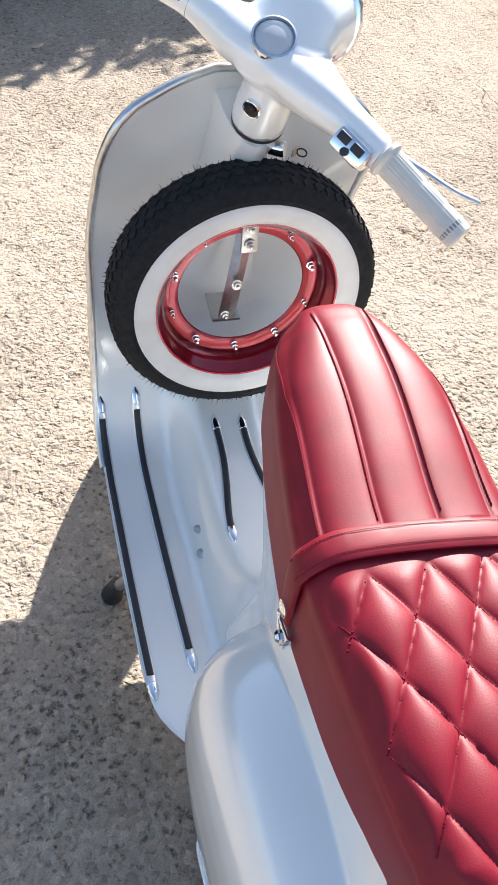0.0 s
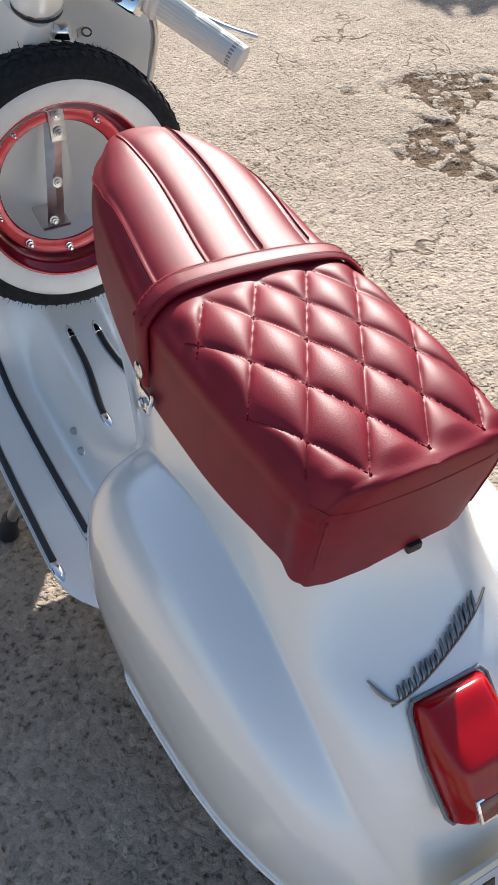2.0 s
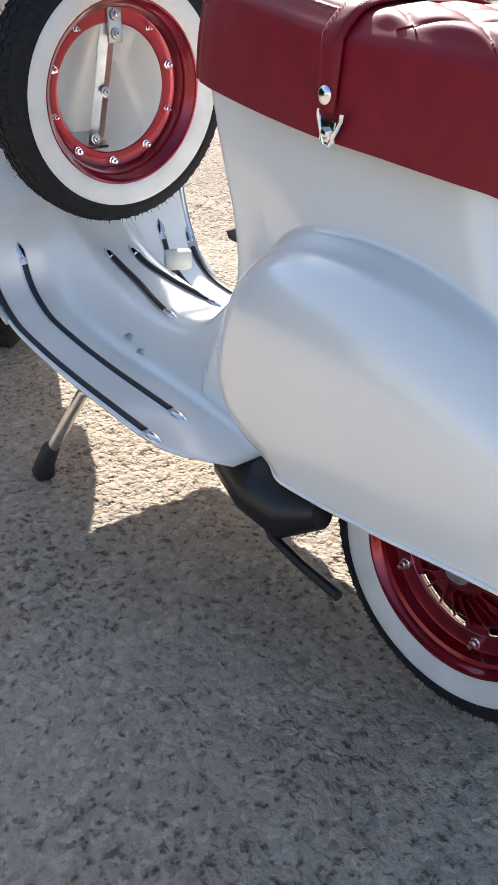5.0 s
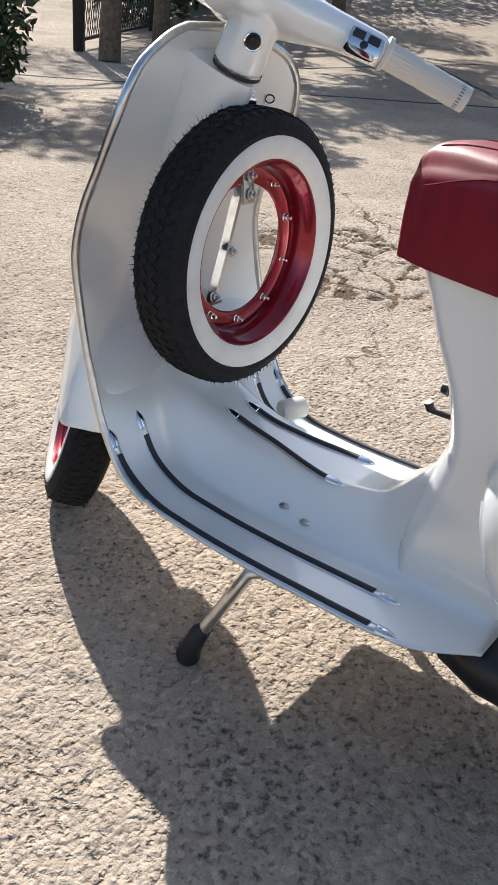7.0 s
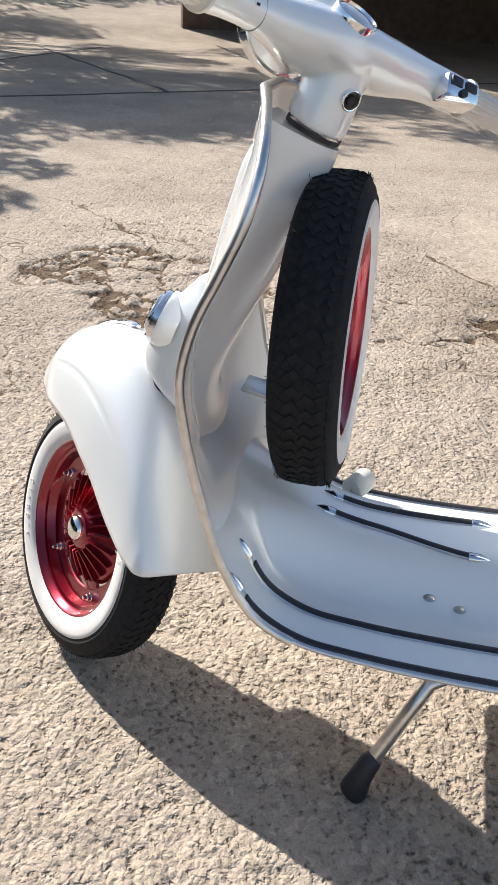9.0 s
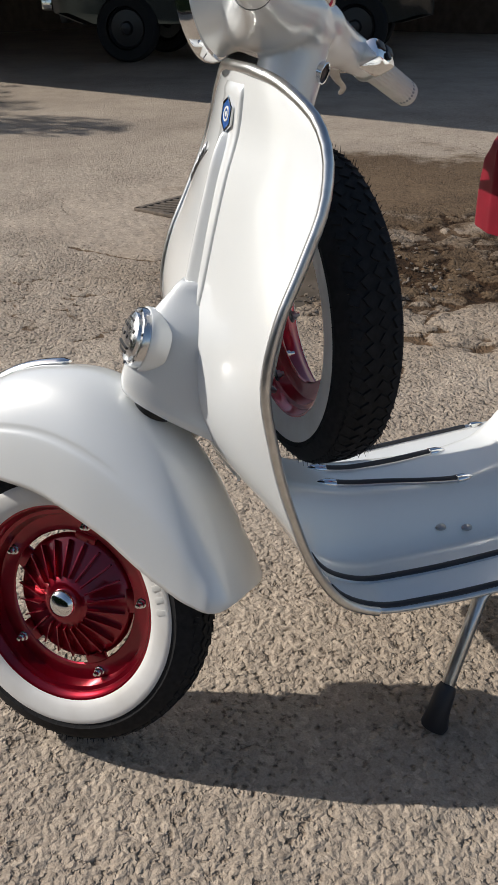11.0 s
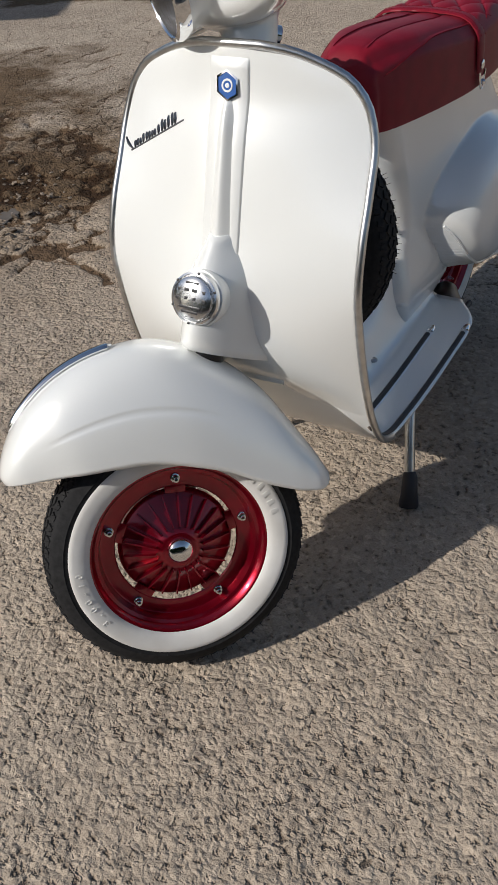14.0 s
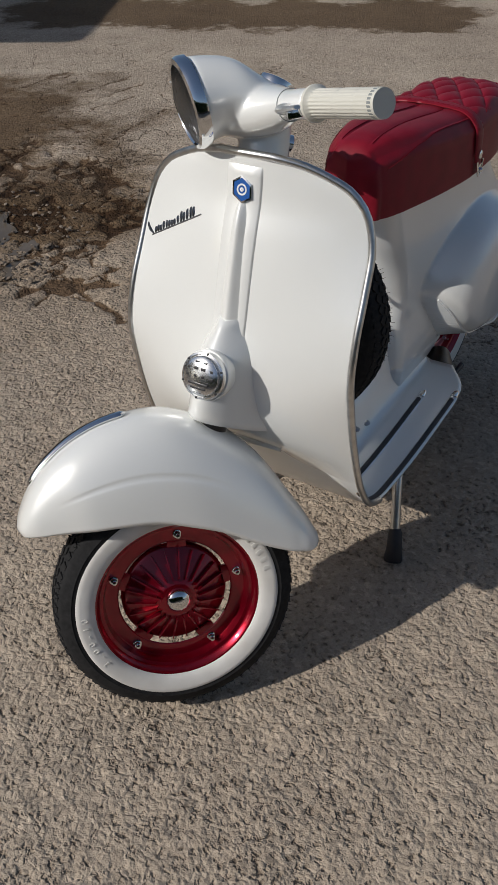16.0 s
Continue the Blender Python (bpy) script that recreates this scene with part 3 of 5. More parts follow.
def stitches(lines, name="stitching"):
    """Short thread stitches along lines of (x, y) over the seat's top."""
    bm = bmesh.new()
    for line in lines:
        P = spline([(x, y) for x, y in line], 60) if len(line) > 2 else np.linspace(line[0], line[1], 60)
        length = float(np.sum(np.linalg.norm(np.diff(P, axis=0), axis=1)))
        n = max(2, int(length / 0.0052))
        for k in range(n):
            a, b = P[int(59 * k / n)], P[min(59, int(59 * (k + 0.66) / n) + (1 if n > 40 else 0))]
            if np.linalg.norm(a - b) < 0.001:
                continue
            A, B = seat_point(a[1], seat_q(a[0], a[1]), 0.0006), seat_point(b[1], seat_q(b[0], b[1]), 0.0006)
            tube([A, (A + B) / 2 + Vector((0, 0, 0.0006)), B], [0.0005, 0.0011, 0.0005], 4, bm)
    return tagged(part(name, bm, THREAD, seat_ob, "red seam thread"), kind="stuff")


_lines = []
for off in (-0.084, -0.0275, 0.0275, 0.084):
    for gap in (math.copysign(0.0048, off),):
        _lines.append([(SEAM_MID(y) + math.copysign(min(abs(off), 0.84 * SEAT_HALF(y)), off) + gap, y) for y in np.linspace(0.205, 0.50, 14)])
stitches(_lines)
_lines = []
for k in range(-6, 7):
    for sgn in (-1, 1):
        pts = []
        for y in np.linspace(-0.105, 0.150, 40):
            x = (k - sgn * (y - 0.103) / 0.103) * 0.057 - 0.006 + (y - 0.103) * 0.07
            if abs(x - SEAT_MID(y)) < SEAT_HALF(y) * 0.90:
                pts.append((x, y))
        if len(pts) > 4:
            _lines.append(pts)
stitches(_lines)

# seams round the seat's side, and the catch under it
def side_seam(ys, side, up):
    q = math.asin(up ** (1 / 0.36))
    return [seat_point(y, q if side < 0 else math.pi - q, 0.0007) for y in ys]


_ys = [-0.1198, -0.1192, -0.1175, -0.115, -0.111, -0.105, -0.095]
_round = side_seam(_ys[::-1], -1, 0.86) + side_seam(_ys, 1, 0.86)
part("side_seam", tube(_round, 0.0008, 6), LEATHER, seat_ob)
for side in (-1, 1):
    pts = [seat_point(-0.1125, q if side < 0 else math.pi - q, 0.0006) for q in np.linspace(0.02, 0.56, 9)]
    part("corner_seam", tube(pts, 0.0011, 6), LEATHER, seat_ob)
part("catch", box(pose(-0.002, -0.090, 0.674), 0.016, 0.018, 0.010, 0.002), INK, seat_ob, "black seat catch")
part("hinge", box(pose(0.004, 0.522, 0.690), 0.020, 0.020, 0.012, 0.002), INK, seat_ob, "black seat hinge")


# strap over the seat
def strap():
    rows = []
    for k in range(73):
        u = -1 + 2 * k / 72
        q = seat_angle(u) if abs(u) < 0.93 else (seat_angle(math.copysign(0.93, u)) * (1 - abs(u)) / 0.07 + 0.02 * (abs(u) - 0.93) / 0.07 if u < 0 else math.pi - (math.pi - seat_angle(0.93)) * (1 - u) / 0.07 - 0.02 * (u - 0.93) / 0.07)
        row = []
        n = math.sin(q)
        for e, l in ((-0.0165, 0.001), (-0.0165, 0.0035), (-0.013, 0.0055), (-0.005, 0.0066), (0.005, 0.0066), (0.013, 0.0055), (0.0165, 0.0035), (0.0165, 0.001)):
            y = 0.183 + 0.006 * min(1, n * 3) + e * (0.72 + 0.28 * min(1, n * 4))
            row.append(seat_point(y - 0.011 * (1 + u), q, l + 0.0025, 0.25))
        rows.append(row)
    return loft(rows)


strap_ob = part("strap", strap(), LEATHER, seat_ob, "red vinyl passenger strap across the seat", 60)
_b = bmesh.new()
for e in (-0.010, 0.010):
    pts = [seat_point(0.189 + e - 0.011 * (0.04 + 1.92 * k / 160), seat_angle(-0.96 + 1.92 * k / 160), 0.0092, 0.25) for k in range(161)]
    for k in range(0, 159, 2):
        tube([pts[k], pts[k + 1]], 0.0006, 4, _b)
tagged(part("strap_stitching", _b, THREAD, strap_ob, "red seam thread"), kind="stuff")
for side in (-1, 1):
    q0 = 0.03 if side < 0 else math.pi - 0.03
    p = seat_point(0.183, q0, 0.0)
    p.z = 0.734
    p.x = SEAT_MID(0.183) + side * (SEAT_HALF(0.183) + 0.006)
    part("stud", lathe([(0.0095, 0), (0.0095, 0.0015), (0.007, 0.0032), (0.0004, 0.004)], 24, frame_to(p, (side, 0, 0))), CHROME, strap_ob, "chrome snap stud")
    bm = bmesh.new()
    c = Vector((p.x - side * 0.001, 0.174, 0.702))
    tube([c + Vector((0, 0.017, 0.018)), c + Vector((0, 0.017, 0.012)), c + Vector((0, 0.004, -0.016)), c + Vector((0, -0.004, -0.016)), c + Vector((0, -0.017, 0.012)), c + Vector((0, -0.017, 0.018))], 0.0026, 8, bm)
    box(pose(*(c + Vector((0, 0, -0.002)))), 0.003, 0.022, 0.022, 0.001, bm)
    lathe([(0.0065, 0), (0.0065, 0.004), (0.004, 0.0065), (0.0004, 0.007)], 6, frame_to(c + Vector((side * 0.001, 0, -0.004)), (side, 0, 0)), bm)
    part("strap_hook", bm, CHROME, strap_ob, "chrome strap hook and bolt", 30)

# wheels, built about the x axis with the outer face towards -x, then posed
def ring(profile, seg=72):
    return lathe(profile, seg, frame_to((0, 0, 0), (-1, 0, 0), (0, 1, 0)))


_tyre_half = [(0.140, 0.032), (0.146, 0.0385), (0.160, 0.0438), (0.176, 0.0446), (0.184, 0.0436), (0.186, 0.0446), (0.188, 0.0432), (0.198, 0.0398), (0.2065, 0.033), (0.2105, 0.019)]
TYRE = _tyre_half + [(0.2118, 0.0)] + [(r, -h) for r, h in _tyre_half[::-1]]
WALL = [(0.1430, 0.0370), (0.1475, 0.0412), (0.155, 0.0442), (0.163, 0.0454), (0.171, 0.0460), (0.1770, 0.0456), (0.1795, 0.0438)]
RIM = [(0.148, 0.0365), (0.1455, 0.0390), (0.1425, 0.0382), (0.140, 0.033), (0.1375, 0.031), (0.1355, 0.026), (0.130, 0.024), (0.1275, 0.016), (0.125, 0.010), (0.121, 0.0085), (0.103, 0.008),
       (0.101, 0.006), (0.103, 0.004), (0.121, 0.0045), (0.125, 0.002), (0.128, -0.02), (0.134, -0.028), (0.141, -0.034), (0.1425, -0.0382), (0.1455, -0.0390), (0.148, -0.0365)]


def wheel(name, m, drum, label, phase):
    def put(bm):
        bm.transform(m)
        return bm
    rim = part(name, put(ring(RIM, 96)), RED, scooter, label, 40)
    tyre = part("tyre", put(ring(TYRE, 96)), RUBBER, rim, "black rubber tyre")
    tagged(part("tread", put(tread(bmesh.new())), RUBBER, tyre, "small moulded tread blocks"), kind="stuff")
    part("whitewall", put(ring(WALL, 96)), WHITEWALL, rim, "white sidewall band")
    if not drum:
        part("whitewall", put(ring([(r, -h) for r, h in WALL], 96)), WHITEWALL, rim, "white sidewall band")
    tagged(part("rubber_hairs", put(hairs()), RUBBER, rim, "moulding hairs of a new tyre", 0), kind="stuff")
    for k in range(5 if drum else 10):
        q = radians(phase) + 2 * math.pi * k / (5 if drum else 10)
        o = Vector((-0.008, 0.115 * math.cos(q), 0.115 * math.sin(q)))
        d = -1 if drum else 1
        if not drum:
            o.x = -0.004
        w = 0.9 if drum else (0.8 if k % 2 == 0 or k == 7 else 0.5)
        part("nut", put(lathe([(0.0085 * w, 0), (0.0085 * w, 0.002), (0.0065 * w, 0.0025), (0.0065 * w, 0.008), (0.0038 * w, 0.0085), (0.0036 * w, 0.015), (0.001, 0.0155)], 12, frame_to(o, (d, 0, 0)), cap=True)), CHROME, rim, "zinc-plated wheel nut", 30)
    if drum:
        bm = ring([(0.094, -0.02), (0.095, -0.004), (0.092, 0.001), (0.088, 0.004), (0.066, 0.0130), (0.046, 0.0220), (0.036, 0.0270), (0.031, 0.031), (0.026, 0.032), (0.0005, 0.032)], 72)
        drum_ob = part("brake_drum", put(bm), RED, rim, "candy red finned brake drum", 30)
        for k in range(5):
            part("lug", put(box(pose(0, 0, 0, phase + 72 * k) @ pose(-0.004, 0.1, 0), 0.006, 0.022, 0.034, 0.001)), RED, rim)
        for k in range(22):
            part("fin", put(box(pose(0, 0, 0, 360 * k / 22 + 9) @ pose(-0.0180, 0.0625, 0, 0, 0, -23), 0.013, 0.054, 0.0026, 0.0009)), RED, rim)
        part("hub_cap", put(ring([(0.021, 0.031), (0.0215, 0.036), (0.019, 0.041), (0.013, 0.0445), (0.006, 0.0458), (0.0003, 0.046)], 32)), CHROME, rim, "domed chrome hub cap")
    return rim


def hairs():
    rnd = random.Random(11)
    bm = bmesh.new()
    for lat in (-0.033, 0.033):
        for k in range(150):
            q = 2 * math.pi * (k + rnd.uniform(-0.2, 0.2)) / 150
            l = rnd.uniform(0.003, 0.010)
            n = Vector((-math.copysign(0.25, lat) * rnd.uniform(0, 1), math.cos(q), math.sin(q)))
            p = Vector((-lat, 0.206 * math.cos(q), 0.206 * math.sin(q)))
            tube([p, p + n * l], [0.0007, 0.0003], 3, bm)
    for k in range(34):
        q = 2 * math.pi * (k + rnd.uniform(-0.3, 0.3)) / 34
        p = Vector((-0.0435, 0.183 * math.cos(q), 0.183 * math.sin(q)))
        tube([p, p + Vector((-0.004, 0.002 * math.cos(q), 0.002 * math.sin(q)))], [0.0006, 0.0003], 3, bm)
    return bm


def tread(bm):
    rnd = random.Random(5)
    n = 68
    for row, (r, lat, tilt) in enumerate(((0.2115, 0.009, 35), (0.2115, -0.009, -35), (0.2082, 0.026, -25), (0.2082, -0.026, 25))):
        for k in range(n):
            q = 360 * (k + 0.5 * (row % 2)) / n
            box(pose(0, 0, 0, q) @ pose(-lat, 0, r - 0.0001, 0, -math.copysign(24, lat) if abs(lat) > 0.02 else 0, tilt), 0.0124, 0.0118, 0.0044, 0, bm)
    return bm


# steered parts: built straight ahead, then turned to the right about the raked column
RAKE, TURNED = radians(24), radians(-45)
HEAD = Vector((0, 0.83, 0.93))
STEER = Matrix.Translation(HEAD) @ Matrix.Rotation(TURNED, 4, Vector((0, -math.sin(RAKE), math.cos(RAKE)))) @ Matrix.Translation(-HEAD)
FRONT_HUB = pose(-0.0187, 1.1758, 0.2174)
wheel("front_wheel", STEER @ FRONT_HUB, True, "candy red front wheel with whitewall tyre", 33)
rear_wheel = wheel("rear_wheel", pose(-0.026, -0.056, 0.228), True, "candy red rear wheel with whitewall tyre", 36)
wheel("spare_wheel", pose(0.001, 0.822, 0.614, 0, 0, -90), False, "candy red spare wheel with whitewall tyre behind the leg shield", 18)

# dark disc added so the inside of the rear wheel reads as shaded
part("backing_disc", lathe([(0.02, 0.0), (0.110, 0.0), (0.112, 0.008), (0.02, 0.012)], 48, frame_to((-0.014, -0.056, 0.228), (1, 0, 0))), DARK, rear_wheel, "dark disc added behind the wheel to block light")


def steered(bm):
    bm.transform(STEER)
    return bm


# front fender: a top line and a skirt line along its length
FEND = [  # top y z, skirt y z, half width
    (1.398, 0.420, 1.394, 0.412, 0.012), (1.394, 0.432, 1.388, 0.414, 0.034), (1.380, 0.456, 1.365, 0.414, 0.052), (1.350, 0.492, 1.335, 0.413, 0.064),
    (1.300, 0.528, 1.285, 0.409, 0.080), (1.240, 0.550, 1.230, 0.402, 0.088), (1.180, 0.556, 1.172, 0.390, 0.092), (1.120, 0.549, 1.120, 0.366, 0.094),
    (1.065, 0.522, 1.072, 0.338, 0.094), (1.015, 0.480, 1.030, 0.304, 0.093), (0.972, 0.423, 0.990, 0.276, 0.090), (0.938, 0.350, 0.955, 0.256, 0.086),
    (0.914, 0.292, 0.925, 0.247, 0.078), (0.907, 0.270, 0.914, 0.249, 0.068), (0.903, 0.260, 0.907, 0.253, 0.050), (0.902, 0.257, 0.903, 0.255, 0.024)]


def fender():
    rows = []
    for ty, tz, sy, sz, half in spline(FEND, 64):
        row = []
        for k in range(105):
            u = -1 + 2 * k / 104
            a = abs(u) * math.pi / 2
            x = math.copysign(half * math.sin(a) ** 0.80, u)
            d = 1 - math.cos(a) ** 0.85
            along = smooth01((1.335 - ty) / 0.06) * smooth01((ty - 1.0) / 0.12)
            crease = along * (0.003 - 0.0065 * smooth01((abs(u) - 0.70) / 0.035))
            row.append(Vector((x + math.copysign(crease, u), ty + (sy - ty) * d, tz + (sz - tz) * d)))
        rows.append(row)
    return loft(rows)


_f = fender()
_f.transform(pose(-0.008, 0, 0))
fender_ob = thick(part("front_fender", steered(_f), PAINT, scooter, "pearl white rounded front fender", 70), 0.003)
_top = spline([(y, z) for y, z, *_ in FEND], 80)
_crest = [(-0.008, y, z + 0.004) for y, z in _top if 1.165 < y < 1.362]
part("crest", steered(tube(_crest, [0.0035] + [0.0105] * (len(_crest) - 2) + [0.004], 12, flat=0.5)), CHROME, fender_ob, "chrome fender crest strip")

# fork
part("fork_stem", tube([(0, 1.034, 0.56), (0, 1.044, 0.52), (0, 1.06, 0.45)], 0.027, 20), DARK, scooter, "dark fork stem")
part("fork", steered(tube([(0, 1.0, 0.56), (0.03, 1.03, 0.48), (0.062, 1.06, 0.40), (0.066, 1.10, 0.30), (0.06, 1.15, 0.235)], 0.017, 16)), ALU, scooter, "painted fork leg")
part("swing_link", steered(tube([(0.066, 1.10, 0.30), (0.068, 1.15, 0.24), (0.062, 1.170, 0.209)], [0.02, 0.024, 0.03], 14)), DARK, scooter, "dark fork link")
part("shock_absorber", steered(tube([(0.055, 1.02, 0.47), (0.06, 1.12, 0.29)], 0.02, 16)), STEEL, scooter, "steel shock absorber")

# spine and horn nose on the shield's front
def shield_y(x, z):
    """The shield's front at a height."""
    pts = [sheet_point(r, min(1.0, abs(x) / r[0])) for r in _rows if r[2] > 0.40]
    pts = sorted((p.z, p.y) for p in pts)
    return float(np.interp(z, [p[0] for p in pts], [p[1] for p in pts]))


def column_cover():
    """The tunnel over the steering column, dying away into the sheet below."""
    depth = curve1([(0.41, 0.0), (0.45, 0.005), (0.50, 0.016), (0.56, 0.034), (0.62, 0.053), (0.70, 0.074), (0.78, 0.087), (0.872, 0.092)])
    half = curve1([(0.41, 0.085), (0.50, 0.080), (0.62, 0.068), (0.72, 0.056), (0.80, 0.047), (0.872, 0.0415)])
    blunt = curve1([(0.41, 2.0), (0.56, 1.5), (0.70, 0.9), (0.80, 0.66), (0.872, 0.60)])
    rows = []
    for z in np.linspace(0.872, 0.415, 40):
        row = []
        for u in np.sin(np.linspace(-math.pi / 2, math.pi / 2, 41)):
            x = float(u) * half(z)
            y = shield_y(x, z) - 0.0035 - depth(z) * max(0.0, 1 - u * u) ** blunt(z) + (0.004 if abs(u) > 0.999 else 0)
            rise = 0.445 * (y - 0.871) * smooth01((z - 0.76) / 0.11)
            row.append(Vector((x, y + (shield_y(x, z + rise) - shield_y(x, z)) * min(1.0, u * u), z + rise)))
        rows.append(row)
    bm = loft(rows)
    bm.faces.new([bm.verts.new(p) for p in rows[0]])
    return bm


column = part("steering_column", column_cover(), PAINT, scooter, "pearl white steering column cover", 60)
part("column_gap", lathe([(0.042, 0.0), (0.042, 0.006)], 40, frame_to((0.007, 0.8625, 0.8715), (0, -0.407, 0.914)) @ Matrix.Diagonal((0.9, 0.9, 1, 1))), BLACK, column, "dark gap under the headset")


def ridge(table, n, power, soft=False):
    """A pressed ridge on the shield: heights, how far forward, half widths; soft ones fade into the sheet."""
    rows = []
    for z, f, w in spline(table, n):
        rise = f - shield_y(0, z)
        row = []
        for u in np.sin(np.linspace(-math.pi / 2, math.pi / 2, 37)):
            g = (math.exp(-(2.1 * u) ** 2) - 0.012) / 0.988 if soft else (1 - abs(u) ** 1.9) ** power
            row.append(Vector((u * w, shield_y(u * w, z) + (0.001 if soft else 0.0005) + rise * g - (0.003 if soft and abs(u) > 0.999 else 0), z)))
        rows.append(row)
    return rows


part("spine", loft(ridge([(0.858, 0.925, 0.012), (0.852, 0.936, 0.017), (0.838, 0.9445, 0.022), (0.79, 0.9605, 0.026), (0.74, 0.975, 0.029), (0.69, 0.988, 0.032), (0.665, 0.9945, 0.034), (0.64, 1.001, 0.035), (0.61, 1.009, 0.036)], 40, 1.0, True)), PAINT, scooter, "pressed centre spine", 60)
_nose = ridge([(0.676, 0.996, 0.019), (0.672, 1.003, 0.022), (0.663, 1.012, 0.025), (0.635, 1.040, 0.040), (0.61, 1.060, 0.050), (0.575, 1.078, 0.060), (0.55, 1.086, 0.067), (0.535, 1.085, 0.074), (0.528, 1.080, 0.074)], 38, 1.05)
# its flanks run down and back to the shield, along the fender
for row in _nose:
    for p in row:
        back = min(1.0, max(0.0, (1.080 - p.y) / 0.085))
        drop = 0.052 * back * smooth01((0.625 - p.z) / 0.095)
        p.y += 0.8 * (shield_y(p.x, p.z - drop) - shield_y(p.x, p.z))
        p.z -= drop
_b = loft(_nose)
for _end in (_nose[0], _nose[-1]):
    _b.faces.new([_b.verts.new(v) for v in _end])
part("horn_housing", _b, PAINT, scooter, "pearl white horn cover", 60)


def front_panel():
    rows = []
    for z in np.linspace(0.642, 0.908, 36):
        w = 0.029
        end = min(1.0, (0.908 - z) / 0.006, (z - 0.642) / 0.006)
        rows.append([Vector((x, shield_y(x, z) + 0.0015 + h * end, z)) for x, h in ((-w * 1.10, 0), (-w * 1.04, 0.0028), (-w * 0.97, 0.0042), (-w * 0.5, 0.0046), (0, 0.0048), (w * 0.5, 0.0046), (w * 0.97, 0.0042), (w * 1.04, 0.0028), (w * 1.10, 0))])
    return loft(rows)


part("centre_panel", front_panel(), PAINT, scooter, "raised centre panel of the leg shield", 70)

horn_m = frame_to((0, 1.058, 0.606), (0, 0.93, 0.36), (1, 0, 0))
part("horn_pad", lathe([(0.020, -0.002), (0.0420, -0.002), (0.0430, -0.005), (0.0430, -0.014), (0.040, -0.030)], 64, horn_m), PAINT, scooter, "round pad of the horn cover", 40)
horn = part("horn", lathe([(0.040, -0.012), (0.040, 0.004), (0.0385, 0.008), (0.036, 0.009), (0.0345, 0.006), (0.0335, 0.006), (0.032, 0.013), (0.026, 0.0165), (0.014, 0.0185), (0.0004, 0.019)], 64, horn_m), HORN, scooter, "chrome horn with a slotted grille", 35)
for (x, y, w, h) in ((0, 0.023, 0.022, 0.004), (-0.019, 0.012, 0.009, 0.0048), (-0.006, 0.013, 0.008, 0.0048), (0.007, 0.013, 0.008, 0.0048), (0.019, 0.012, 0.009, 0.0048), (-0.021, 0.0, 0.009, 0.0045), (-0.007, 0.001, 0.0045, 0.0045), (0.007, 0.001, 0.0045, 0.0045), (0.021, 0.0, 0.009, 0.0045), (0, -0.012, 0.036, 0.0036), (0, -0.019, 0.028, 0.0036), (0, -0.0255, 0.014, 0.003)):
    r = math.hypot(x, y)
    part("slot", box(horn_m @ pose(x, -y, 0.0192 - 0.0068 * (r / 0.033) ** 2.2), w, h, 0.0018, 0.0006), INK, horn, "dark slot")

for k in range(6):
    a = math.pi / 3 * k + 0.4
    part("rim_screw", lathe([(0.0022, 0), (0.0020, 0.0012), (0.0003, 0.0015)], 8, horn_m @ pose(0.0372 * math.cos(a), 0.0372 * math.sin(a), 0.0082)), DARK, horn, "small dark rim screw")

badge_m = frame_to((0, shield_y(0, 0.872) + 0.0065, 0.872), (0, 0.97, 0.2), (-1, 0, 0))
_b = lathe([(0.0185, 0), (0.0215, 0), (0.0215, 0.0028), (0.0185, 0.0034)], 6, badge_m @ pose(0, 0, 0, 0, 0, 30) @ Matrix.Diagonal((0.86, 1.0, 1, 1)))
badge = part("badge", _b, CHROME, scooter, "hexagonal enamel badge", 20)
_b = bmesh.new()
_b.faces.new([_b.verts.new(badge_m @ Vector((0.0182 * math.cos(a), 0.0182 * math.sin(a) * 1.08, 0.0026))) for a in (math.pi / 6 + math.pi / 3 * k for k in range(6))])
part("enamel", _b, BLUE, badge, "blue enamel face", 0)
_b = lathe([(0.0062, 0.0027), (0.0064, 0.0034), (0.0088, 0.0034), (0.0090, 0.0027)], 24, badge_m)
lathe([(0.0034, 0.0027), (0.0032, 0.0034), (0.0002, 0.0036)], 12, badge_m, _b)
part("emblem", _b, WHITE, badge, "plain white emblem shape")


def rear_y(x, z):
    """The body's rear at a place across and a height."""
    lo, hi = REAR(z), REAR(z) + 0.2
    for _ in range(30):
        mid = (lo + hi) / 2
        lo, hi = (mid, hi) if body_width(mid, z) < abs(x) else (lo, mid)
    return hi


